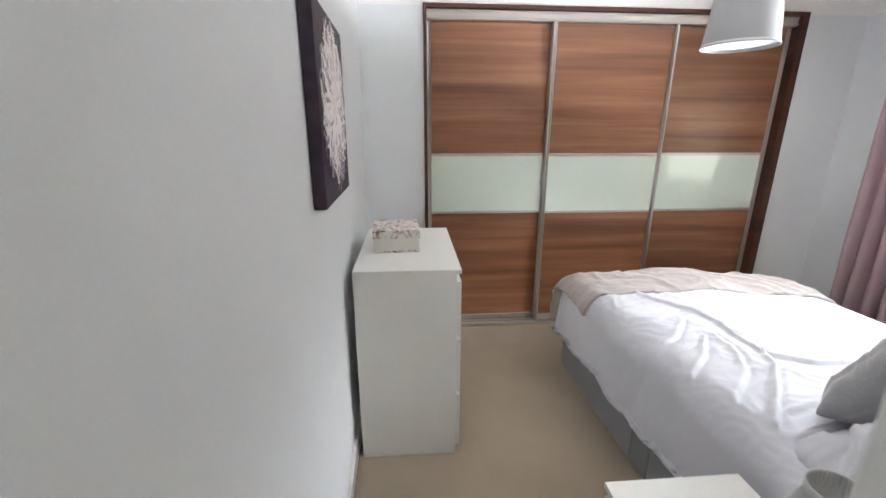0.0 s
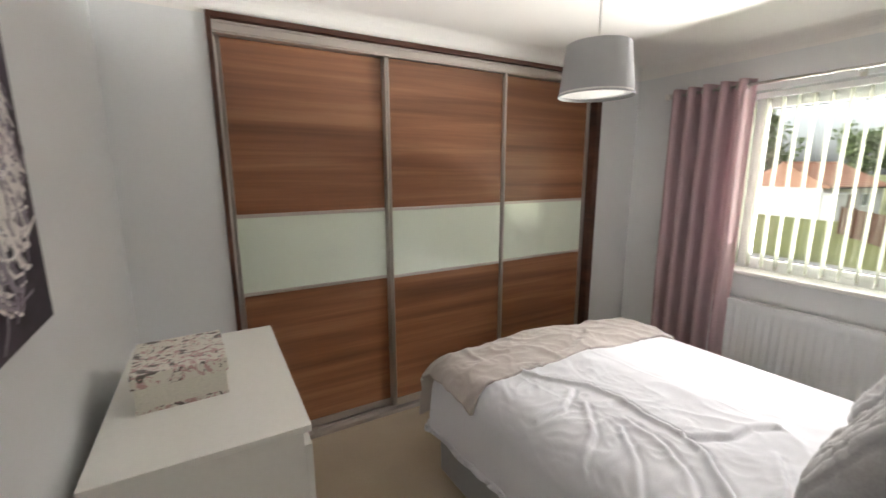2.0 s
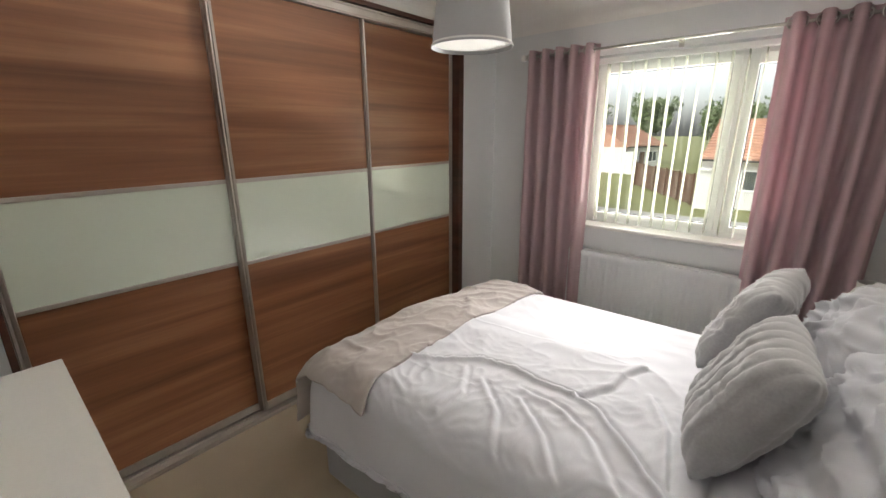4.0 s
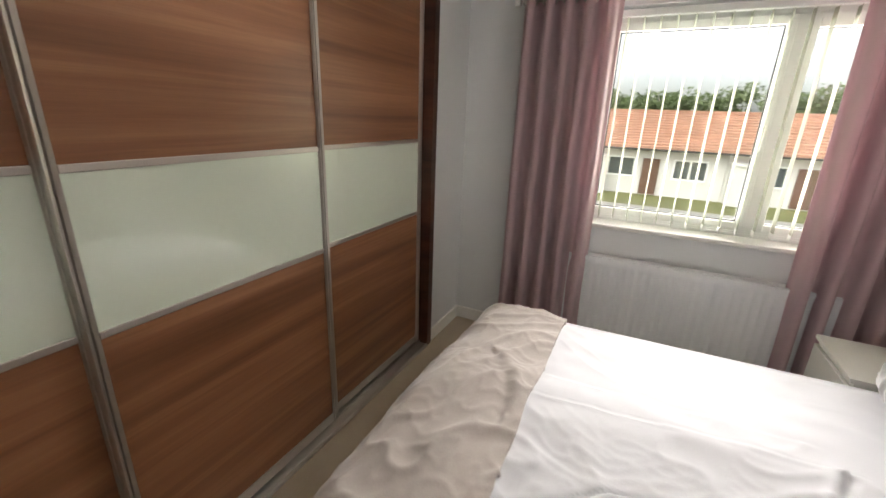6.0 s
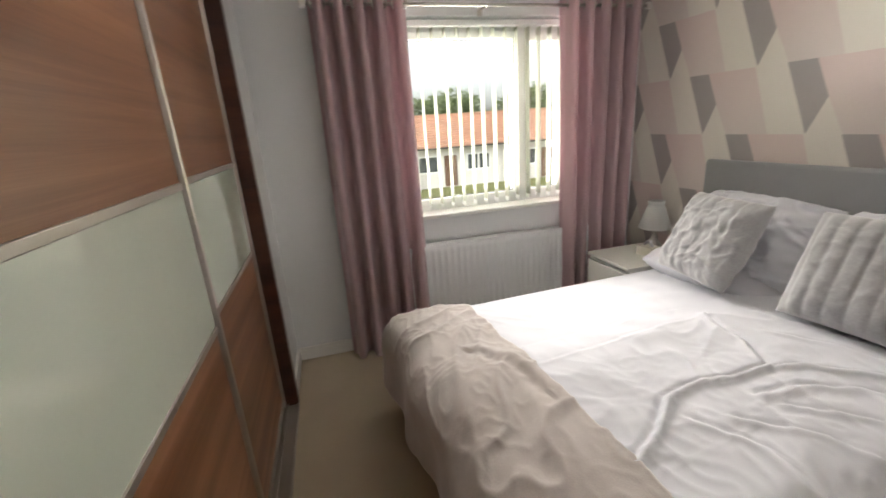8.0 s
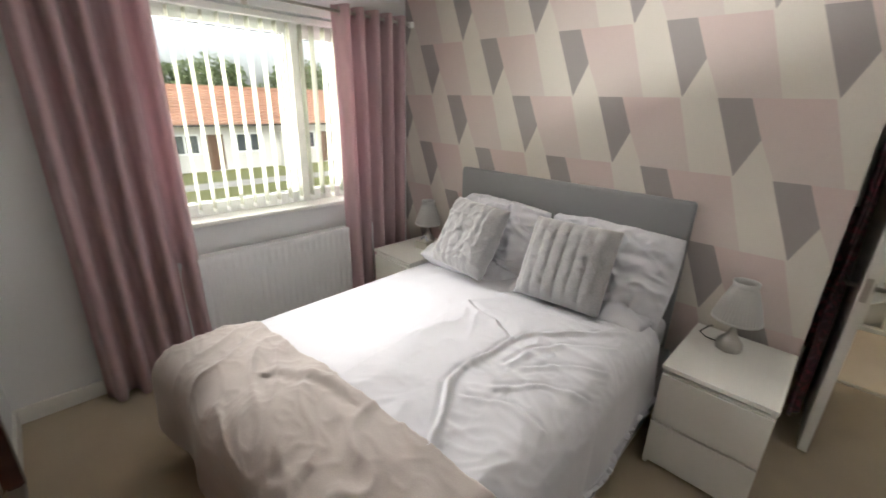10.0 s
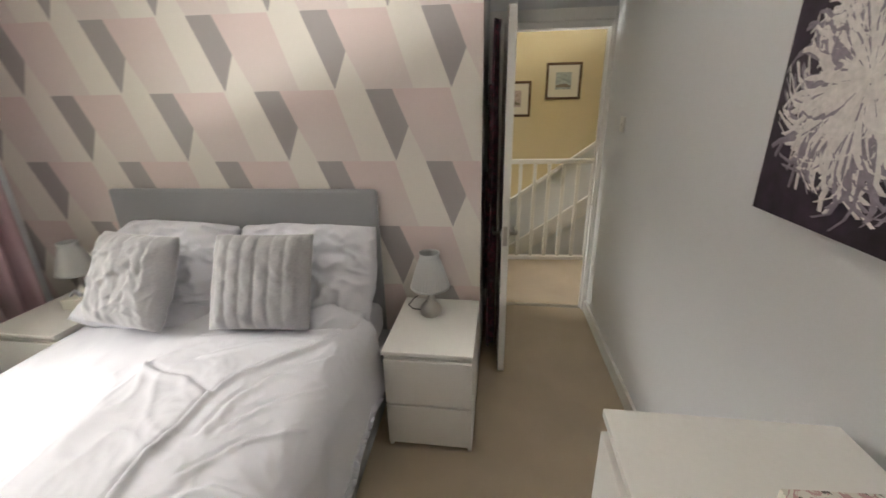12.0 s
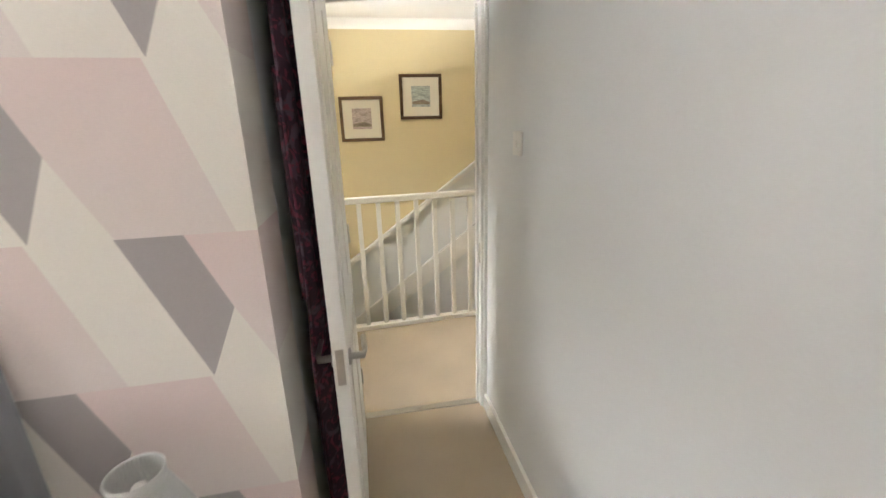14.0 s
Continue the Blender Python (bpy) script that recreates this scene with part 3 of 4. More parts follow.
def rad_front(u, v):
    z, y = 0.14 + 0.55 * v, 0.72 + 1.36 * u
    f = 0.5 + 0.5 * math.cos(2 * math.pi * (y - 0.72) / 0.0453)
    e = min(1, min(v, 1 - v) / 0.09)
    return (0.006 * (f ** 0.6) * e, y, z)


part("front_panel", sheet(rad_front, 300, 12, 0.004), RADM, rd, smooth=True)
part("back_panel", box(0.055, 0.065, 0.72, 2.08, 0.14, 0.69, 0.003), RADM, rd)
part("top_grille", boxes((0.0, 0.068, 0.72, 2.08, 0.690, 0.697), *[(0.012, 0.056, 0.76 + k * 0.032, 0.772 + k * 0.032, 0.697, 0.699) for k in range(41)]), RADM, rd)
part("side_panel", box(0.0, 0.066, 2.08, 2.084, 0.14, 0.697, 0.001), RADM, rd)
part("side_panel", box(0.0, 0.066, 0.716, 0.72, 0.14, 0.697, 0.001), RADM, rd)
part("valve", lathe([(0.016, 0), (0.018, 0.03), (0.018, 0.07), (0.012, 0.08)], 16), UPVC, rd, "white radiator valve", True).matrix_local = pose(0.03, 2.12, 0.12)
part("pipe", tube([(0.03, 2.12, 0.0), (0.03, 2.12, 0.12)], 0.0075), NICKEL, rd, smooth=True)
part("tail", tube([(0.03, 2.12, 0.15), (0.03, 2.084, 0.16)], 0.008), NICKEL, rd, smooth=True)
for y in (1.0, 1.8):
    part("wall_bracket", box(0.065, 0.095, y, y + 0.03, 0.2, 0.64), RADM, rd)

# ---- pendant lamp ----
pl = thing("pendant_lamp", pose(1.80, 1.81, 0), "grey cloth drum pendant lamp on a white flex", "pendant lamp")
part("ceiling_rose", lathe([(0.045, H), (0.045, H - 0.012), (0.03, H - 0.03), (0.008, H - 0.04)], 24), GLOSS, pl, smooth=True)
part("flex", tube([(0, 0, H - 0.03), (0, 0, 2.10)], 0.0035, 8), GLOSS, pl, smooth=True)
shade = part("shade", lathe([(0.150, 1.885), (0.128, 2.085)], 64, cap=False), SHADEG, pl, smooth=True)
part("lining", lathe([(0.150, 1.886), (0.1265, 2.084)], 64, cap=False), SHADEL, shade, "white inner lining", True)
part("hem", lathe([(0.1535, 1.884), (0.1535, 1.891), (0.1500, 1.891), (0.1500, 1.884), (0.1535, 1.884)], 64, cap=False), SHADEG, shade, smooth=True)
part("diffuser", lathe([(0.001, 1.897), (0.148, 1.897)], 48, cap=False), SHADEL, shade, "white bottom diffuser disc")
part("lamp_holder", lathe([(0.018, 2.03), (0.018, 2.09), (0.006, 2.11)], 16), GLOSS, pl, smooth=True)
part("spider", boxes((-0.128, 0.128, -0.002, 0.002, 2.078, 2.082), (-0.002, 0.002, -0.128, 0.128, 2.0781, 2.0821)), GLOSS, pl)

# ---- chest of drawers with box ----
cd = thing("chest_of_drawers", pose(0.06, 1.54, 0), "white foil chest with four plain drawers", "chest of drawers")
part("side_panel", box(0.0, 0.445, 0.0, 0.018, 0, 0.932, 0.001), WHITEFOIL, cd)
part("side_panel", box(0.0, 0.445, 0.762, 0.78, 0, 0.932, 0.001), WHITEFOIL, cd)
part("back_panel", box(0.0, 0.012, 0.018, 0.762, 0, 0.932), WHITEFOIL, cd)
part("bottom_panel", box(0.012, 0.43, 0.018, 0.762, 0.03, 0.05), WHITEFOIL, cd)
part("top", box(-0.0, 0.465, -0.003, 0.783, 0.932, 0.952, 0.002), WHITEFOIL, cd)
for z0, z1 in ((0.045, 0.325), (0.345, 0.615), (0.635, 0.895)):
    dr = part("drawer_front", box(0.446, 0.465, 0.003, 0.777, z0, z1, 0.002), WHITEFOIL, cd)
    part("finger_rail", box(0.43, 0.446, 0.018, 0.762, z1 - 0.004, z1 + 0.008), WHITEFOIL, dr)

bx = thing("gift_box", pose(0.235, 1.925, 0.952, 0, 0, 3), "cream box with a floral printed lid on the chest", "box")
part("body", box(-0.108, 0.108, -0.118, 0.118, 0, 0.085, 0.002), CREAM, bx)
part("lid", box(-0.113, 0.113, -0.123, 0.123, 0.072, 0.112, 0.002), FLORAL, bx, "floral printed lid")
part("base_trim", box(-0.110, 0.110, -0.120, 0.120, 0.0, 0.012, 0.001), FLORAL, bx)

# ---- flower canvas on the west wall ----
cv = thing("flower_canvas", pose(west(1.355), 1.355, 1.585, 0, 0, 1.26), "dark aubergine canvas painted with a white chrysanthemum", "painting")
part("canvas", box(0.002, 0.040, -0.268, 0.268, -0.284, 0.284, 0.003), CANVAS, cv)


def petals(count, r0, r1, seed):
    rng = random.Random(seed)
    bm = bmesh.new()
    for k in range(count):
        a = rng.uniform(0, 2 * math.pi)
        ln = rng.uniform(r0, r1) * (1 + 0.22 * max(0, -math.sin(a)))
        s0 = rng.uniform(0.0, 0.45) * ln
        w = rng.uniform(0.0045, 0.0095)
        bend = rng.uniform(-0.45, 0.45)
        hook = rng.choice((-1, 1)) * rng.uniform(0.0, 0.5)
        h = 0.0408 + 0.0032 * rng.random() + 0.002 * (1 - ln / 0.33)
        last = None
        for i in range(9):
            f = i / 8
            r = s0 + (ln - s0) * f
            b = a + bend * f * f + hook * max(0, f - 0.7) ** 2 * 8
            ww = w * (0.55 + 0.6 * math.sin(math.pi * (0.15 + 0.75 * f)))
            cx, cz = math.cos(b) * r * 0.98, math.sin(b) * r + 0.035
            px, pz = -math.sin(b) * ww, math.cos(b) * ww
            vs = [bm.verts.new((h - 0.0004, max(-0.264, min(0.264, cx + px)), max(-0.28, min(0.28, cz + pz)))), bm.verts.new((h + 0.0012, max(-0.264, min(0.264, cx)), max(-0.28, min(0.28, cz)))), bm.verts.new((h - 0.0004, max(-0.264, min(0.264, cx - px)), max(-0.28, min(0.28, cz - pz))))]
            if last:
                bm.faces.new((last[0], last[1], vs[1], vs[0]))
                bm.faces.new((last[1], last[2], vs[2], vs[1]))
            last = vs
    return bm


part("painted_shadow_petals", petals(140, 0.15, 0.262, 5), PETAL2, cv, "lilac grey brush strokes")
part("painted_petals", petals(460, 0.07, 0.240, 8), PETAL, cv, "thick white brush strokes")

# ---- bed ----
BED = pose(2.135, 0.335, 0, 0, 0, 2.0)
bed = thing("divan_bed", BED, "grey upholstered divan bed with headboard", "bed")
for a, b in ((0.0, 0.963), (0.967, 1.93)):
    bs = part("divan_base", box(-0.785, 0.75, a, b, 0.03, 0.36, 0.012), GREYFAB, bed)
    part("drawer_front", box(-0.792, -0.783, a + 0.12, b - 0.12, 0.06, 0.30, 0.004), GREYFAB, bs)
    for x in (-0.71, 0.68):
        part("castor", lathe([(0.025, 0.0), (0.025, 0.03)], 12), BLACK, bs).matrix_local = pose(x, a + 0.08, 0)
        part("castor", lathe([(0.025, 0.0), (0.025, 0.03)], 12), BLACK, bs).matrix_local = pose(x, b - 0.08, 0)
part("mattress", box(-0.745, 0.745, 0.0, 1.89, 0.36, 0.545, 0.05, 4), COTTON, bed, "white mattress", True)
part("headboard", box(-0.745, 0.755, -0.050, -0.002, 0.30, 1.165, 0.02, 4), GREYFAB, bed, "grey upholstered headboard", True)


def drop(s, edge, r):
    """Along a cloth that runs over an edge: the way out and the way down."""
    if s <= edge - r:
        return s, 0.0
    a = (s - (edge - r)) / r
    if a < math.pi / 2:
        return edge - r + r * math.sin(a), r * (1 - math.cos(a))
    d = (a - math.pi / 2) * r
    return edge + 0.04 * d, r + d * 0.99


def seg_dist(x, y, pts):
    best, side = 9.0, 1.0
    for (ax, ay), (bx_, by_) in zip(pts, pts[1:]):
        dx, dy = bx_ - ax, by_ - ay
        t = max(0.0, min(1.0, ((x - ax) * dx + (y - ay) * dy) / (dx * dx + dy * dy)))
        ex, ey = x - ax - t * dx, y - ay - t * dy
        d = math.hypot(ex, ey)
        if d < best:
            best, side = d, (1.0 if dx * ey - dy * ex > 0 else -1.0)
    return best * side


CREASES = [([(-0.68, 0.56), (-0.52, 0.72), (-0.39, 0.86), (-0.36, 0.94), (-0.352, 1.11), (-0.333, 1.25), (-0.354, 1.35), (-0.45, 1.48), (-0.52, 1.62)], 0.017, 0.015),
           ([(-0.363, 0.94), (-0.216, 0.855), (-0.116, 0.847), (-0.02, 0.80)], 0.010, 0.020),
           ([(-0.70, 0.70), (-0.55, 0.82), (-0.47, 0.95), (-0.45, 1.10)], 0.010, 0.018),
           ([(-0.74, 0.86), (-0.62, 0.95), (-0.52, 1.08)], 0.009, 0.015),
           ([(-0.76, 1.05), (-0.62, 1.12), (-0.50, 1.25)], 0.009, 0.016),
           ([(-0.72, 1.30), (-0.60, 1.28), (-0.46, 1.36)], 0.008, 0.015),
           ([(-0.60, 0.60), (-0.36, 0.64), (-0.20, 0.72)], 0.010, 0.016),
           ([(-0.66, 0.50), (-0.30, 0.56), (-0.10, 0.60)], 0.010, 0.018),
           ([(0.004, 0.75), (-0.022, 1.277), (-0.053, 1.60)], 0.0025, 0.009),
           ([(-0.535, 1.28), (-0.555, 1.62)], 0.002, 0.009)]


def duvet(u, v):
    a, b = -1.19 + 2.36 * u, 0.36 + 1.94 * v
    dx, ddx = drop(abs(a), 0.80 if a < 0 else 0.74, 0.13)
    dy, ddy = drop(b, 1.97, 0.13) if b > 0 else (b, 0)
    x, y, z = math.copysign(dx, a), dy, 0.65 - 0.12 * max(0.0, a + 0.05)
    down = math.hypot(ddx, ddy)
    z += 0.010 * noise.noise((a * 3.1, b * 2.6, 1.0)) + 0.006 * noise.noise((a * 9, b * 8, 4.0))
    ridge = 1 - abs(noise.noise((a * 6 + 2 * noise.noise((a * 2, b * 2, 7)), b * 5, 2.0))) * 2
    z += 0.006 * max(0.0, ridge) ** 2 * (0.3 + 0.7 * (a < 0.1))
    fine = 1 - abs(noise.noise((a * 15 + 3 * noise.noise((a * 4, b * 4, 5)), b * 13, 12.0))) * 2.4
    z += 0.005 * max(0.0, fine) ** 2 * max(0.0, min(1.0, 0.1 - 1.6 * a))
    for pts, high, wide in CREASES:
        d = seg_dist(a, b, pts)
        z += high * (math.exp(-((d - wide * 0.6) / wide) ** 2) - 1.1 * math.exp(-((d + wide * 0.4) / (wide * 0.6)) ** 2))
    hang = min(1.0, down / 0.3)
    wave = (0.010 * math.sin(b * 9 + 3 * noise.noise((b * 2, a, 3))) + 0.025 * noise.noise((b * 3.5, a * 1.5, 8))) * hang
    if ddx > ddy:
        x += math.copysign(wave, a)
    else:
        y += wave
    z -= min(down, 0.375 + 0.03 * noise.noise((a * 3, b * 3, 6)))
    return (x, y, z)


dv = thing("duvet", BED, "white cotton duvet, creased, spread over the bed", "duvet")
cover = part("cover", sheet(duvet, 260, 220, 0.022), COTTON, dv, smooth=True)
part("hem", tube([Vector(duvet(u / 60, 1.0)) for u in range(61)], 0.004, 6), COTTON, cover, smooth=True)
part("hem", tube([Vector(duvet(0.0, v / 60)) for v in range(61)], 0.004, 6), COTTON, cover, smooth=True)


FOLD = [(0.10, 1.775), (0.04, 1.735), (-0.03, 1.69), (-0.11, 1.66), (-0.20, 1.655)]


def throw(u, v):
    a, b = -0.89 + 1.86 * u, 1.60 + 0.70 * v
    wob = 0.02 * noise.noise((a * 4, 0, 2)) * (1 - v)
    dx, ddx = drop(abs(a), 0.835 if a < 0 else 0.785, 0.14)
    dy, ddy = drop(b + wob, 2.02, 0.16)
    x, y = math.copysign(dx, a), dy
    down = math.hypot(ddx, ddy)
    z = 0.678 - 0.11 * max(0.0, a + 0.05) + 0.014 * noise.noise((a * 3, b * 3, 21)) + 0.010 * noise.noise((a * 8, b * 7, 12))
    ridge = 1 - abs(noise.noise((a * 4.5 + noise.noise((a * 2, b * 2, 17)), b * 7 + a * 3, 22.0))) * 2.6
    small = 1 - abs(noise.noise((a * 13 + 2 * noise.noise((a * 4, b * 4, 3)), b * 17 + a * 5, 2.0))) * 2.6
    z += 0.013 * max(0.0, ridge) ** 2 + 0.004 * max(0.0, small) ** 2
    z -= 0.020 * max(0.0, 0.12 - (b - 1.60)) / 0.12
    d = seg_dist(a, b, FOLD)
    z += 0.009 * math.exp(-((d - 0.028) / 0.032) ** 2) - 0.009 * math.exp(-((d + 0.010) / 0.024) ** 2)
    hang = min(1.0, down / 0.3)
    y += (0.02 * math.sin(a * 11 + 2 * noise.noise((a, 4, 4))) + 0.02 * noise.noise((a * 4, down * 4, 31))) * hang * (ddy > ddx)
    x += math.copysign(0.02 * noise.noise((b * 6, down * 5, 40)), a) * hang
    z -= min(down, 0.42 + 0.05 * noise.noise((a * 2, 1, 1)))
    return (x, y, z)


bk = thing("blanket", BED, "beige soft blanket folded across the foot of the bed", "blanket")
part("cloth", sheet(throw, 220, 100, 0.018), BLANKET_M, bk, smooth=True)


def pillow_bm(w, h, t, seed, n=44, pleats=0.0, crumple=0.012, soft_corner=0.12):
    """Two sewn faces, full in the middle, thin at the seam, with drawn-in sides."""
    bm = bmesh.new()
    g = {}
    for s in (1, -1):
        for i in range(n + 1):
            for j in range(n + 1):
                u, v = 2 * i / n - 1, 2 * j / n - 1
                rim = i in (0, n) or j in (0, n)
                if rim and s < 0:
                    g[s, i, j] = g[1, i, j]
                    continue
                f = ((1 - u ** 4) * (1 - v ** 4)) ** 0.55
                x = u * w / 2 * (1 - 0.05 * (1 - v * v) * abs(u)) * math.sqrt(1 - soft_corner * v * v / 2)
                y = v * h / 2 * (1 - 0.05 * (1 - u * u) * abs(v)) * math.sqrt(1 - soft_corner * u * u / 2)
                rid = max(0.0, 1 - 2.5 * abs(noise.noise((u * 3 + seed, v * 3.5 + noise.noise((u * 2, v * 2, seed)), s + 9))))
                z = s * t / 2 * f + crumple * 0.6 * s * rid ** 2 * f ** 0.4 + crumple * f ** 0.3 * (noise.noise((u * 2.5 + seed, v * 2.5, s)) + 0.6 * noise.noise((u * 6, v * 5 + seed, s)))
                if pleats and abs(u) < 0.8:
                    z += s * pleats * (abs(math.sin(u * math.pi * 3.6)) ** 0.5) * f ** 0.4
                g[s, i, j] = bm.verts.new((x, y, z))
    for s in (1, -1):
        for i in range(n):
            for j in range(n):
                bm.faces.new((g[s, i, j], g[s, i + 1, j], g[s, i + 1, j + 1], g[s, i, j + 1]))
    return bm


for x, rz, seed, lab in ((1.712, 3, 1.0, "plump white pillow propped against the headboard beside the door"), (2.445, -4, 7.0, "plump white pillow propped against the headboard beside the window")):
    pw = tagged(part("pillow", pillow_bm(0.75, 0.52, 0.26, seed, 64, crumple=0.04, soft_corner=0.36), COTTON, smooth=True), lab, "pillow", "white pillows on the bed")
    pw.matrix_world = pose(x, 0.53, 0.795, 57, 0, 180 + rz)
for x, seed in ((1.74, 3.0), (2.48, 5.0)):
    pw = tagged(part("pillow", pillow_bm(0.76, 0.50, 0.14, seed, crumple=0.02, soft_corner=0.42), COTTON, smooth=True), "flat white pillow lying under another pillow", "pillow", "white pillows on the bed")
    pw.matrix_world = pose(x, 0.60, 0.645, 4, 0, 180)
for x, y, rz, seed, lab in ((1.775, 0.80, 6, 2.0, "silver grey velvet cushion with sewn pleats, leaning on a pillow"), (2.375, 0.84, -8, 9.0, "silver grey velvet cushion, crumpled, leaning on a pillow")):
    cu = tagged(part("cushion", pillow_bm(0.45, 0.43, 0.15, seed, 64, pleats=0.012 if seed < 5 else 0.006, crumple=0.007 if seed < 5 else 0.013), VELVET, smooth=True), lab, "cushion", "grey cushions on the bed")
    cu.matrix_world = pose(x, y, 0.865, 62, 0, 180 + rz)

# ---- bedside tables with lamps ----


def bedside(x, y, label):
    b = thing("bedside_table", pose(x, y, 0), label, "bedside table", "two white bedside tables")
    part("side_panel", box(-0.20, -0.182, -0.255, 0.252, 0, 0.528, 0.001), WHITEFOIL, b)
    part("side_panel", box(0.182, 0.20, -0.255, 0.252, 0, 0.528, 0.001), WHITEFOIL, b)
    part("back_panel", box(-0.182, 0.182, -0.255, -0.245, 0, 0.528), WHITEFOIL, b)
    part("bottom_panel", box(-0.182, 0.182, -0.245, 0.24, 0.03, 0.045), WHITEFOIL, b)
    part("top", box(-0.205, 0.205, -0.26, 0.272, 0.528, 0.548, 0.002), WHITEFOIL, b)
    for z0, z1 in ((0.035, 0.252), (0.268, 0.502)):
        d = part("drawer_front", box(-0.199, 0.199, 0.253, 0.270, z0, z1, 0.002), WHITEFOIL, b)
        part("finger_rail", box(-0.18, 0.18, 0.235, 0.252, z1 - 0.004, z1 + 0.008), WHITEFOIL, d)
    return b


bedside(1.062, 0.53, "white two-drawer bedside table beside the open door")
bedside(3.09, 0.585, "white two-drawer bedside table beside the window")


def table_lamp(x, y, label):
    t = thing("table_lamp", pose(x, y, 0.548), label, "table lamp", "two bedside lamps")
    part("base", lathe([(0.052, 0), (0.054, 0.006), (0.055, 0.022), (0.050, 0.040), (0.036, 0.058), (0.020, 0.078), (0.013, 0.105), (0.010, 0.135), (0.013, 0.142), (0.013, 0.15), (0.008, 0.155), (0.008, 0.20)], 32), NICKEL, t, "brushed nickel base", True)
    s = part("shade", lathe([(0.098, 0.155), (0.090, 0.188), (0.073, 0.242), (0.056, 0.290), (0.045, 0.314), (0.048, 0.335)], 160, cap=False, flute=0.0016, flutes=40), SHADEP, t, "silver pleated satin shade", True)
    part("trim", lathe([(0.0995, 0.152), (0.1000, 0.162), (0.0970, 0.162), (0.0965, 0.152), (0.0995, 0.152)], 64, cap=False), SHADEP, s, smooth=True)
    part("trim", lathe([(0.0490, 0.312), (0.0515, 0.337), (0.0485, 0.337), (0.0460, 0.312), (0.0490, 0.312)], 64, cap=False), SHADEP, s, smooth=True)
    part("lamp_holder", lathe([(0.014, 0.19), (0.014, 0.24), (0.006, 0.245)], 16), GLOSS, t, smooth=True)
    part("bulb", lathe([(0.004, 0.24), (0.016, 0.26), (0.019, 0.285), (0.012, 0.305), (0.002, 0.31)], 20), SHADEL, t, smooth=True)
    part("spider", boxes((-0.073, 0.073, -0.0012, 0.0012, 0.250, 0.2525), (-0.0012, 0.0012, -0.073, 0.073, 0.2502, 0.2527)), NICKEL, t)
    part("cable", tube([(0.04, -0.02, 0.006), (0.10, -0.03, 0.004), (0.135, -0.07, 0.004), (0.12, -0.15, 0.004), (0.10, -0.20, 0.004)], 0.003, 6), BLACK, t, smooth=True)
    return t


table_lamp(1.10, 0.437, "small nickel table lamp with pleated silver shade beside the door")
table_lamp(3.14, 0.45, "small nickel table lamp with pleated silver shade by the curtain")
tb = thing("tissue_box", pose(3.06, 0.56, 0.548, 0, 0, 12), "small white box of tissues on the bedside table", "tissue box")
part("carton", box(-0.055, 0.055, -0.045, 0.045, 0, 0.06, 0.004), CREAM, tb)
part("tissue", sheet(lambda u, v: ((u - 0.5) * 0.07, (v - 0.5) * 0.03 + 0.01 * math.sin(u * 9), 0.055 + 0.035 * math.sin(math.pi * u) + 0.01 * math.sin(v * 7 + u * 5)), 12, 6, 0.001), COTTON, tb, smooth=True)

# ---- landing beyond the door ----
YB, LH = -2.78, 2.40
structure("floor_landing", boxes((-1.6, 2.4, -1.86, YD, -0.2, -0.001)), CARPET, "beige carpet on the landing", "floor")
structure("ceiling_landing", boxes((-1.6, 2.5, YB - 0.1, YD - 0.1, LH - 0.02, LH + 0.13)), CEIL, "white landing ceiling", "ceiling")
structure("wall_landing_back", boxes((-1.6, 2.5, YB - 0.1, YB, -2.7, LH)), YELLOW, "cream yellow landing wall", "wall")
structure("wall_landing_west", boxes((-1.7, -1.6, YB - 0.1, YD - 0.1, -2.7, LH)), YELLOW, "cream yellow landing end wall", "wall")
# The opening is out of view, assumed here to let daylight onto the landing.
structure("wall_landing_east", boxes((2.4, 2.5, YB, -1.85, -2.7, LH), (2.4, 2.5, -0.85, YD - 0.1, -2.7, LH), (2.4, 2.5, -1.85, -0.85, -2.7, 1.2), (2.4, 2.5, -1.85, -0.85, 1.9, LH)), YELLOW, "cream yellow landing end wall with an assumed, unseen window opening", "wall")
structure("wall_landing_front", boxes((-1.6, 0.03, YD - 0.104, YD - 0.1, 0, LH), (0.83, 2.4, YD - 0.104, YD - 0.1, 0, LH), (0.03, 0.83, YD - 0.104, YD - 0.1, 2.06, LH)), YELLOW, "cream yellow landing wall round the bedroom door", "wall")
structure("wall_stairwell", boxes((-1.6, 2.4, -1.90, -1.86, -2.7, -0.2)), YELLOW, "cream wall below the landing edge", "wall")
structure("floor_hall", boxes((-1.7, 2.5, YB - 0.1, YD, -2.8, -2.7)), CARPET, "beige carpet at the foot of the stairs", "floor")
coving("coving", "x", 1, YB, -1.6, 2.4)
structure("wall_stair_dado", prism([(-1.6, 1.86), (-0.42, 1.12), (1.9, -0.44), (1.9, -2.7), (-1.6, -2.7)], "y", YB + 0.001, YB + 0.03), WALL, "grey-white panelled lower wall beside the stairs", "wall")

bal = thing("banister", pose(0, -1.83, 0, 0, 0, 4), "white painted landing banister with turned-square spindles", "banister")
part("handrail", box(-1.55, 2.3, -0.03, 0.03, 0.985, 1.03, 0.010, 3), GLOSS, bal)
part("base_rail", box(-1.55, 2.3, -0.03, 0.03, 0.0, 0.035, 0.004), GLOSS, bal)
for k in range(28):
    x = -1.5 + 0.138 * k
    part("spindle", box(x - 0.016, x + 0.016, -0.016, 0.016, 0.035, 0.985, 0.003), GLOSS, bal)

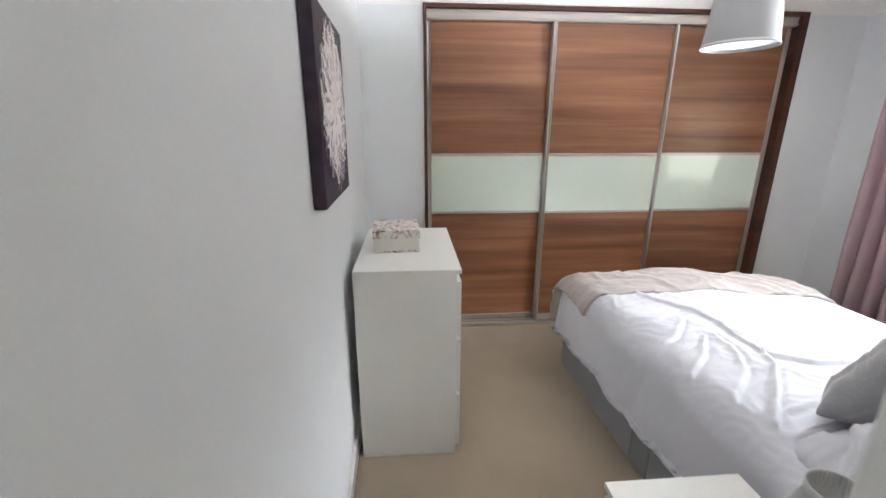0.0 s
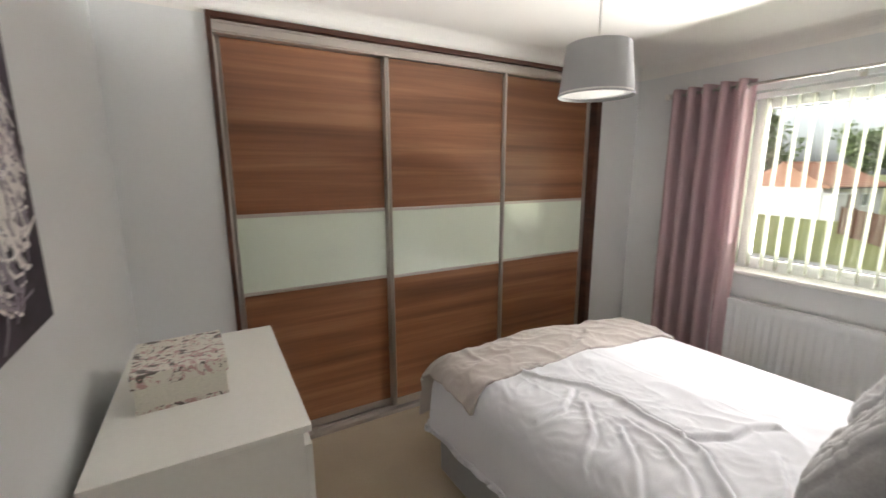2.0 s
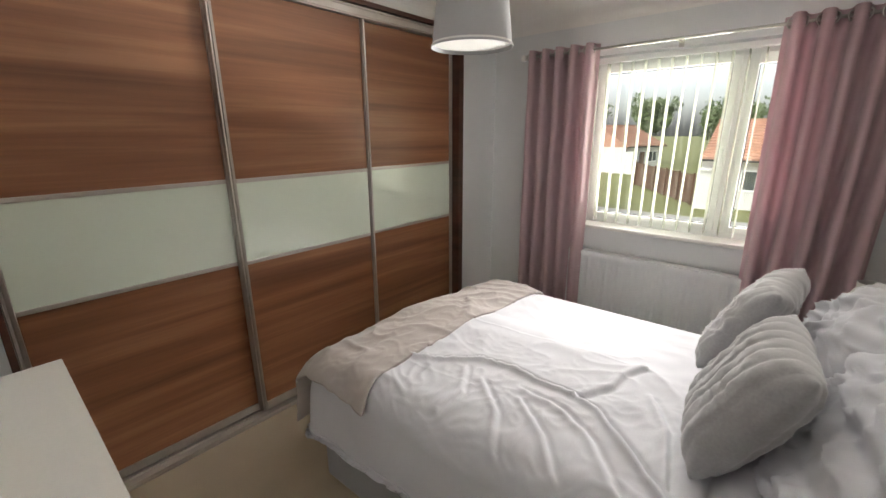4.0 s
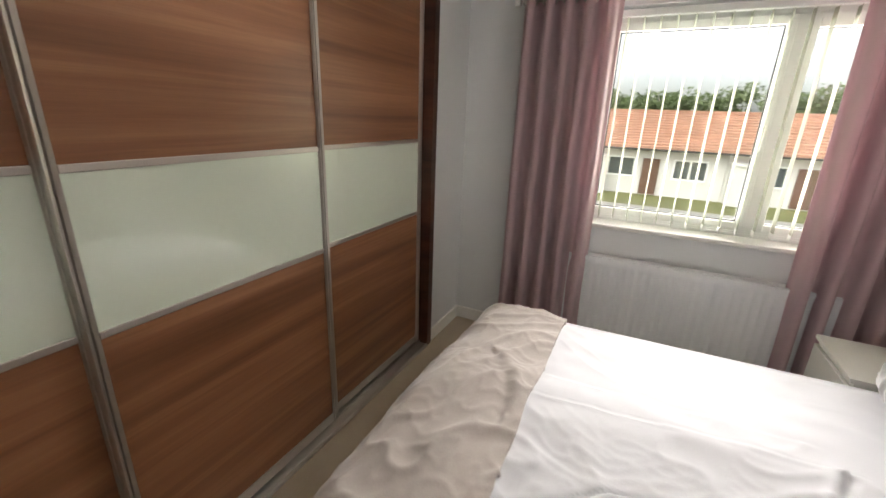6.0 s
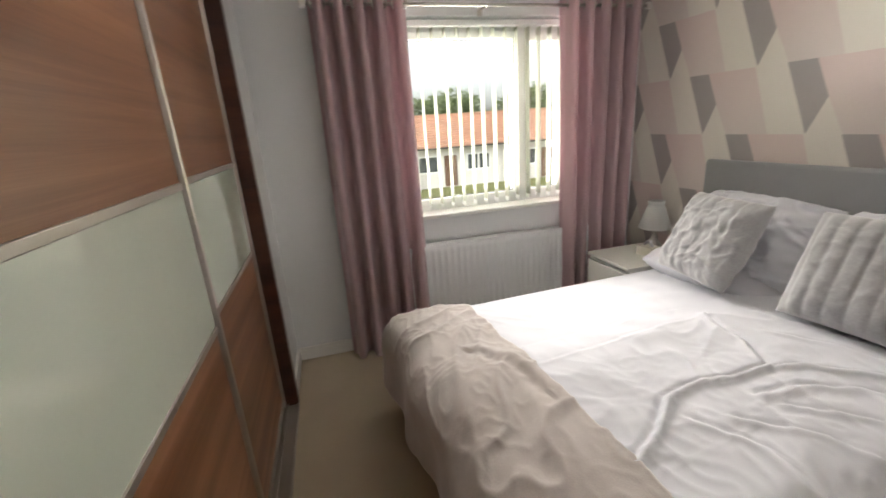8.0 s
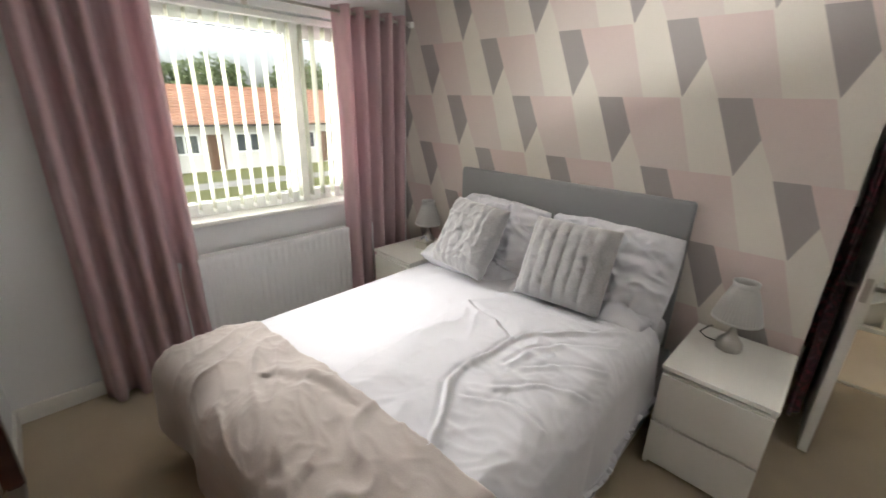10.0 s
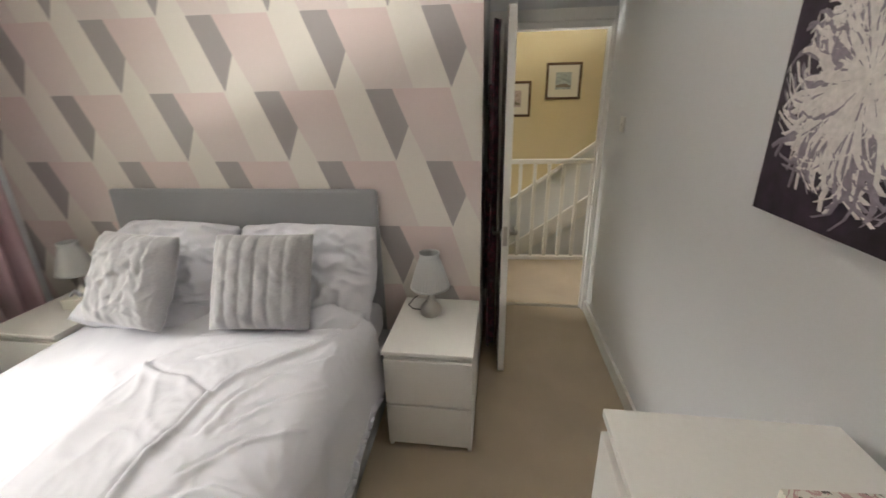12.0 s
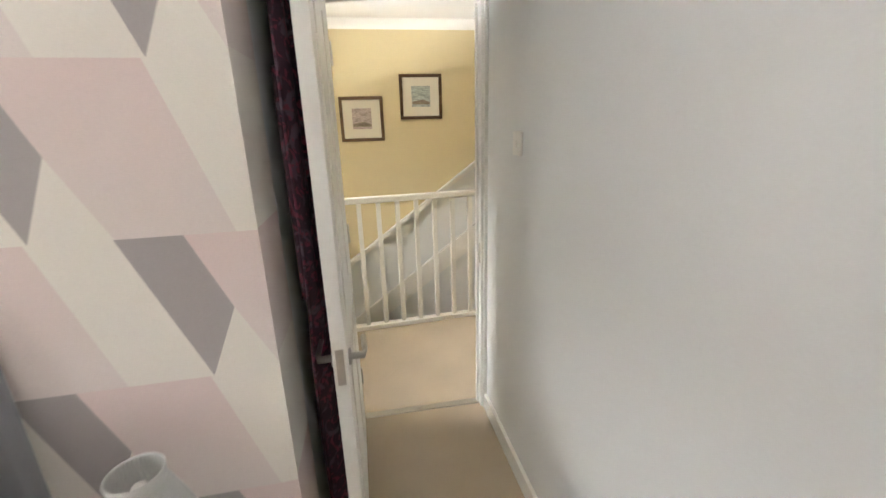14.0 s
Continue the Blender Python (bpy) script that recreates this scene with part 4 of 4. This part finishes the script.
st = thing("staircase", pose(0, 0, 0), "carpeted staircase with white string and handrail", "staircase", kind="structure")
SL = (-0.44 - 1.12) / (1.9 + 0.42)
for k, (up, hh, dep, nm) in enumerate(((0.0, 0.05, 0.06, "stair_handrail"), (-0.62, 0.22, 0.03, "wall_string"))):
    za, zb = 1.86 + up, 1.86 + SL * 3.5 + up
    part(nm, prism([(-1.6, za + 0.18), (1.9, zb + 0.0), (1.9, zb - hh), (-1.6, za + 0.18 - hh)], "y", YB + 0.031, YB + 0.031 + dep), GLOSS, st)
for k in range(13):
    x, z = -0.9 + 0.235 * k, -0.02 - 0.195 * k
    part("step", box(x, x + 0.26, YB + 0.07, -1.92, z - 0.195, z, 0.01), CARPET, st)


def framed(x, z, w, printed, label):
    f = thing("framed_picture", pose(x, YB, z), label, "picture", "framed prints on the landing wall")
    b = 0.028
    h = w
    part("frame", boxes((-w / 2, w / 2, 0, 0.022, h / 2 - b, h / 2), (-w / 2, w / 2, 0, 0.022, -h / 2, -h / 2 + b), (-w / 2, -w / 2 + b, 0, 0.022, -h / 2 + b, h / 2 - b), (w / 2 - b, w / 2, 0, 0.022, -h / 2 + b, h / 2 - b), bevel=0.004), FRAMEW, f, "brown wooden frame")
    part("mount", box(-w / 2 + b, w / 2 - b, 0.002, 0.008, -h / 2 + b, h / 2 - b), MOUNT, f)
    part("print", box(-w * 0.22, w * 0.22, 0.008, 0.010, -h * 0.22, h * 0.24), printed, f, "small landscape print")
    part("print_land", prism([(-w * 0.21, -h * 0.12), (-w * 0.05, -h * 0.06), (w * 0.21, -h * 0.10), (w * 0.21, -h * 0.16), (-w * 0.21, -h * 0.17)], "y", 0.010, 0.0106), PRINTLAND, f)


framed(0.64, 1.57, 0.385, PRINT2, "framed pinkish landscape print with cream mount")
framed(0.10, 1.75, 0.385, PRINT1, "framed bluish landscape print with cream mount")
framed(1.17, 1.30, 0.385, PRINT2, "framed landscape print hanging lowest on the wall")

# ---- outside ----
G = -2.6
structure("ground", boxes((3.9, 400, -300, 300, G - 0.5, G), (-300, 3.9, -300, 300, G - 0.6, G - 0.35)), GRASS, "mown green grass between the houses", "ground")
structure("pavement", boxes((22.5, 24.0, -60, 60, G, G + 0.03)), PAVE, "grey concrete footpath through the grass", "pavement")


def bungalow(y, x=28.0, turn=0.0):
    b = thing("bungalow", pose(x, y, G, 0, 0, turn), "white rendered bungalow with an orange pantile roof", "house", "terrace of bungalows")
    part("wall", boxes((0, 7, -3.6, 3.6, 0, 2.75)), RENDERW, b)
    bm = prism([(-0.5, 2.72), (3.5, 4.75), (7.5, 2.72), (7.5, 2.62), (-0.5, 2.62)], "y", -3.62, 3.62)
    r = part("roof", bm, PANTILE, b)
    tiles = bmesh.new()
    for k in range(14):
        f = k / 14
        xx, zz = -0.5 + 4.0 * f, 2.74 + 2.03 * f
        box(xx, xx + 0.30, -3.62, 3.62, zz, zz + 0.07, bm=tiles)
    part("tile_courses", tiles, PANTILE, r)
    part("ridge", box(3.38, 3.62, -3.62, 3.62, 4.72, 4.86), PANTILE, r)
    part("gutter", box(-0.6, -0.48, -3.62, 3.62, 2.58, 2.68), GASKET, b, "dark gutter")
    for yy, w, z0, z1 in ((-1.9, 1.7, 1.0, 2.15), (1.7, 1.5, 1.0, 2.15)):
        wn_ = part("window", boxes((-0.05, 0.0, yy - w / 2, yy + w / 2, z0, z0 + 0.09), (-0.05, 0.0, yy - w / 2, yy + w / 2, z1 - 0.09, z1), (-0.05, 0.0, yy - 0.05, yy + 0.05, z0, z1), (-0.05, 0.0, yy - w / 2, yy - w / 2 + 0.08, z0, z1), (-0.05, 0.0, yy + w / 2 - 0.08, yy + w / 2, z0, z1)), UPVC, b)
        part("pane", box(-0.02, 0.0, yy - w / 2, yy + w / 2, z0, z1), DARKGLASS, wn_)
    dd = part("door", box(-0.06, 0, -0.35, 0.55, 0.05, 2.1), FENCEW, b, "brown front door")
    part("porch", boxes((-1.1, 0, 2.5, 3.5, 0, 2.1), (-1.2, 0, 2.45, 3.55, 2.1, 2.2)), RENDERW, b)
    return b


first = bungalow(1.6)
for k in range(1, 5):
    copy_thing(first, pose(28.0, 1.6 - 7.24 * k, G))
copy_thing(first, pose(48.0, 14.0, G, 0, 0, 75))

fc = thing("garden_fence", pose(28.0, 5.4, G, 0, 0, 35), "brown close-boarded garden fence", "fence")
for k in range(60):
    part("board", box(0.16 * k, 0.16 * k + 0.15, 0, 0.025, 0.05, 1.75), FENCEW, fc)
for k in range(6):
    part("post", box(1.9 * k, 1.9 * k + 0.1, 0.03, 0.13, 0, 1.85), FENCEW, fc)


def tree(x, y, high, wide, seed):
    t = thing("tree", pose(x, y, G), "leafy green tree behind the houses", "tree", "trees beyond the houses")
    rng = random.Random(seed)
    part("trunk", lathe([(0.22, 0), (0.16, high * 0.3), (0.09, high * 0.6), (0.03, high * 0.9)], 10), BARK, t, smooth=True)
    for k in range(6):
        a = k * 1.05 + rng.random()
        z = high * rng.uniform(0.3, 0.6)
        part("limb", tube([(0, 0, z), (math.cos(a) * wide * 0.35, math.sin(a) * wide * 0.35, z + high * 0.15), (math.cos(a) * wide * 0.6, math.sin(a) * wide * 0.6, z + high * 0.26)], 0.05, 6), BARK, t)
    bm = bmesh.new()
    for k in range(26):
        a, q = rng.uniform(0, 2 * math.pi), rng.uniform(0.1, 1) ** 0.6
        c = Vector((math.cos(a) * wide * q * 0.8, math.sin(a) * wide * q * 0.8, high * rng.uniform(0.42, 0.92)))
        s = wide * rng.uniform(0.22, 0.42)
        for i in range(110):
            d = Vector((rng.gauss(0, 1), rng.gauss(0, 1), rng.gauss(0, 0.8))).normalized() * s * rng.uniform(0.5, 1.05)
            p0 = c + d
            u = Vector((rng.gauss(0, 1), rng.gauss(0, 1), rng.gauss(0, 1))).normalized() * rng.uniform(0.12, 0.26)
            w = u.orthogonal() * 0.8
            bm.faces.new([bm.verts.new(p0 + o) for o in (u, w, -u, -w)])
    part("crown", bm, LEAF, t)
    return t


for k, (x, y, h, w) in enumerate(((60, 17, 8.5, 3.2), (62, 27, 10, 4.2), (66, 9.5, 8.2, 4.0), (64, 2, 7.8, 4.2), (70, -5, 9.0, 4.4), (66, -13, 8.2, 4.2), (72, -21, 9.5, 4.8), (64, -29, 9, 4.5), (20, 10.5, 6.6, 2.0))):
    tree(x, y, h, w, 40 + k)
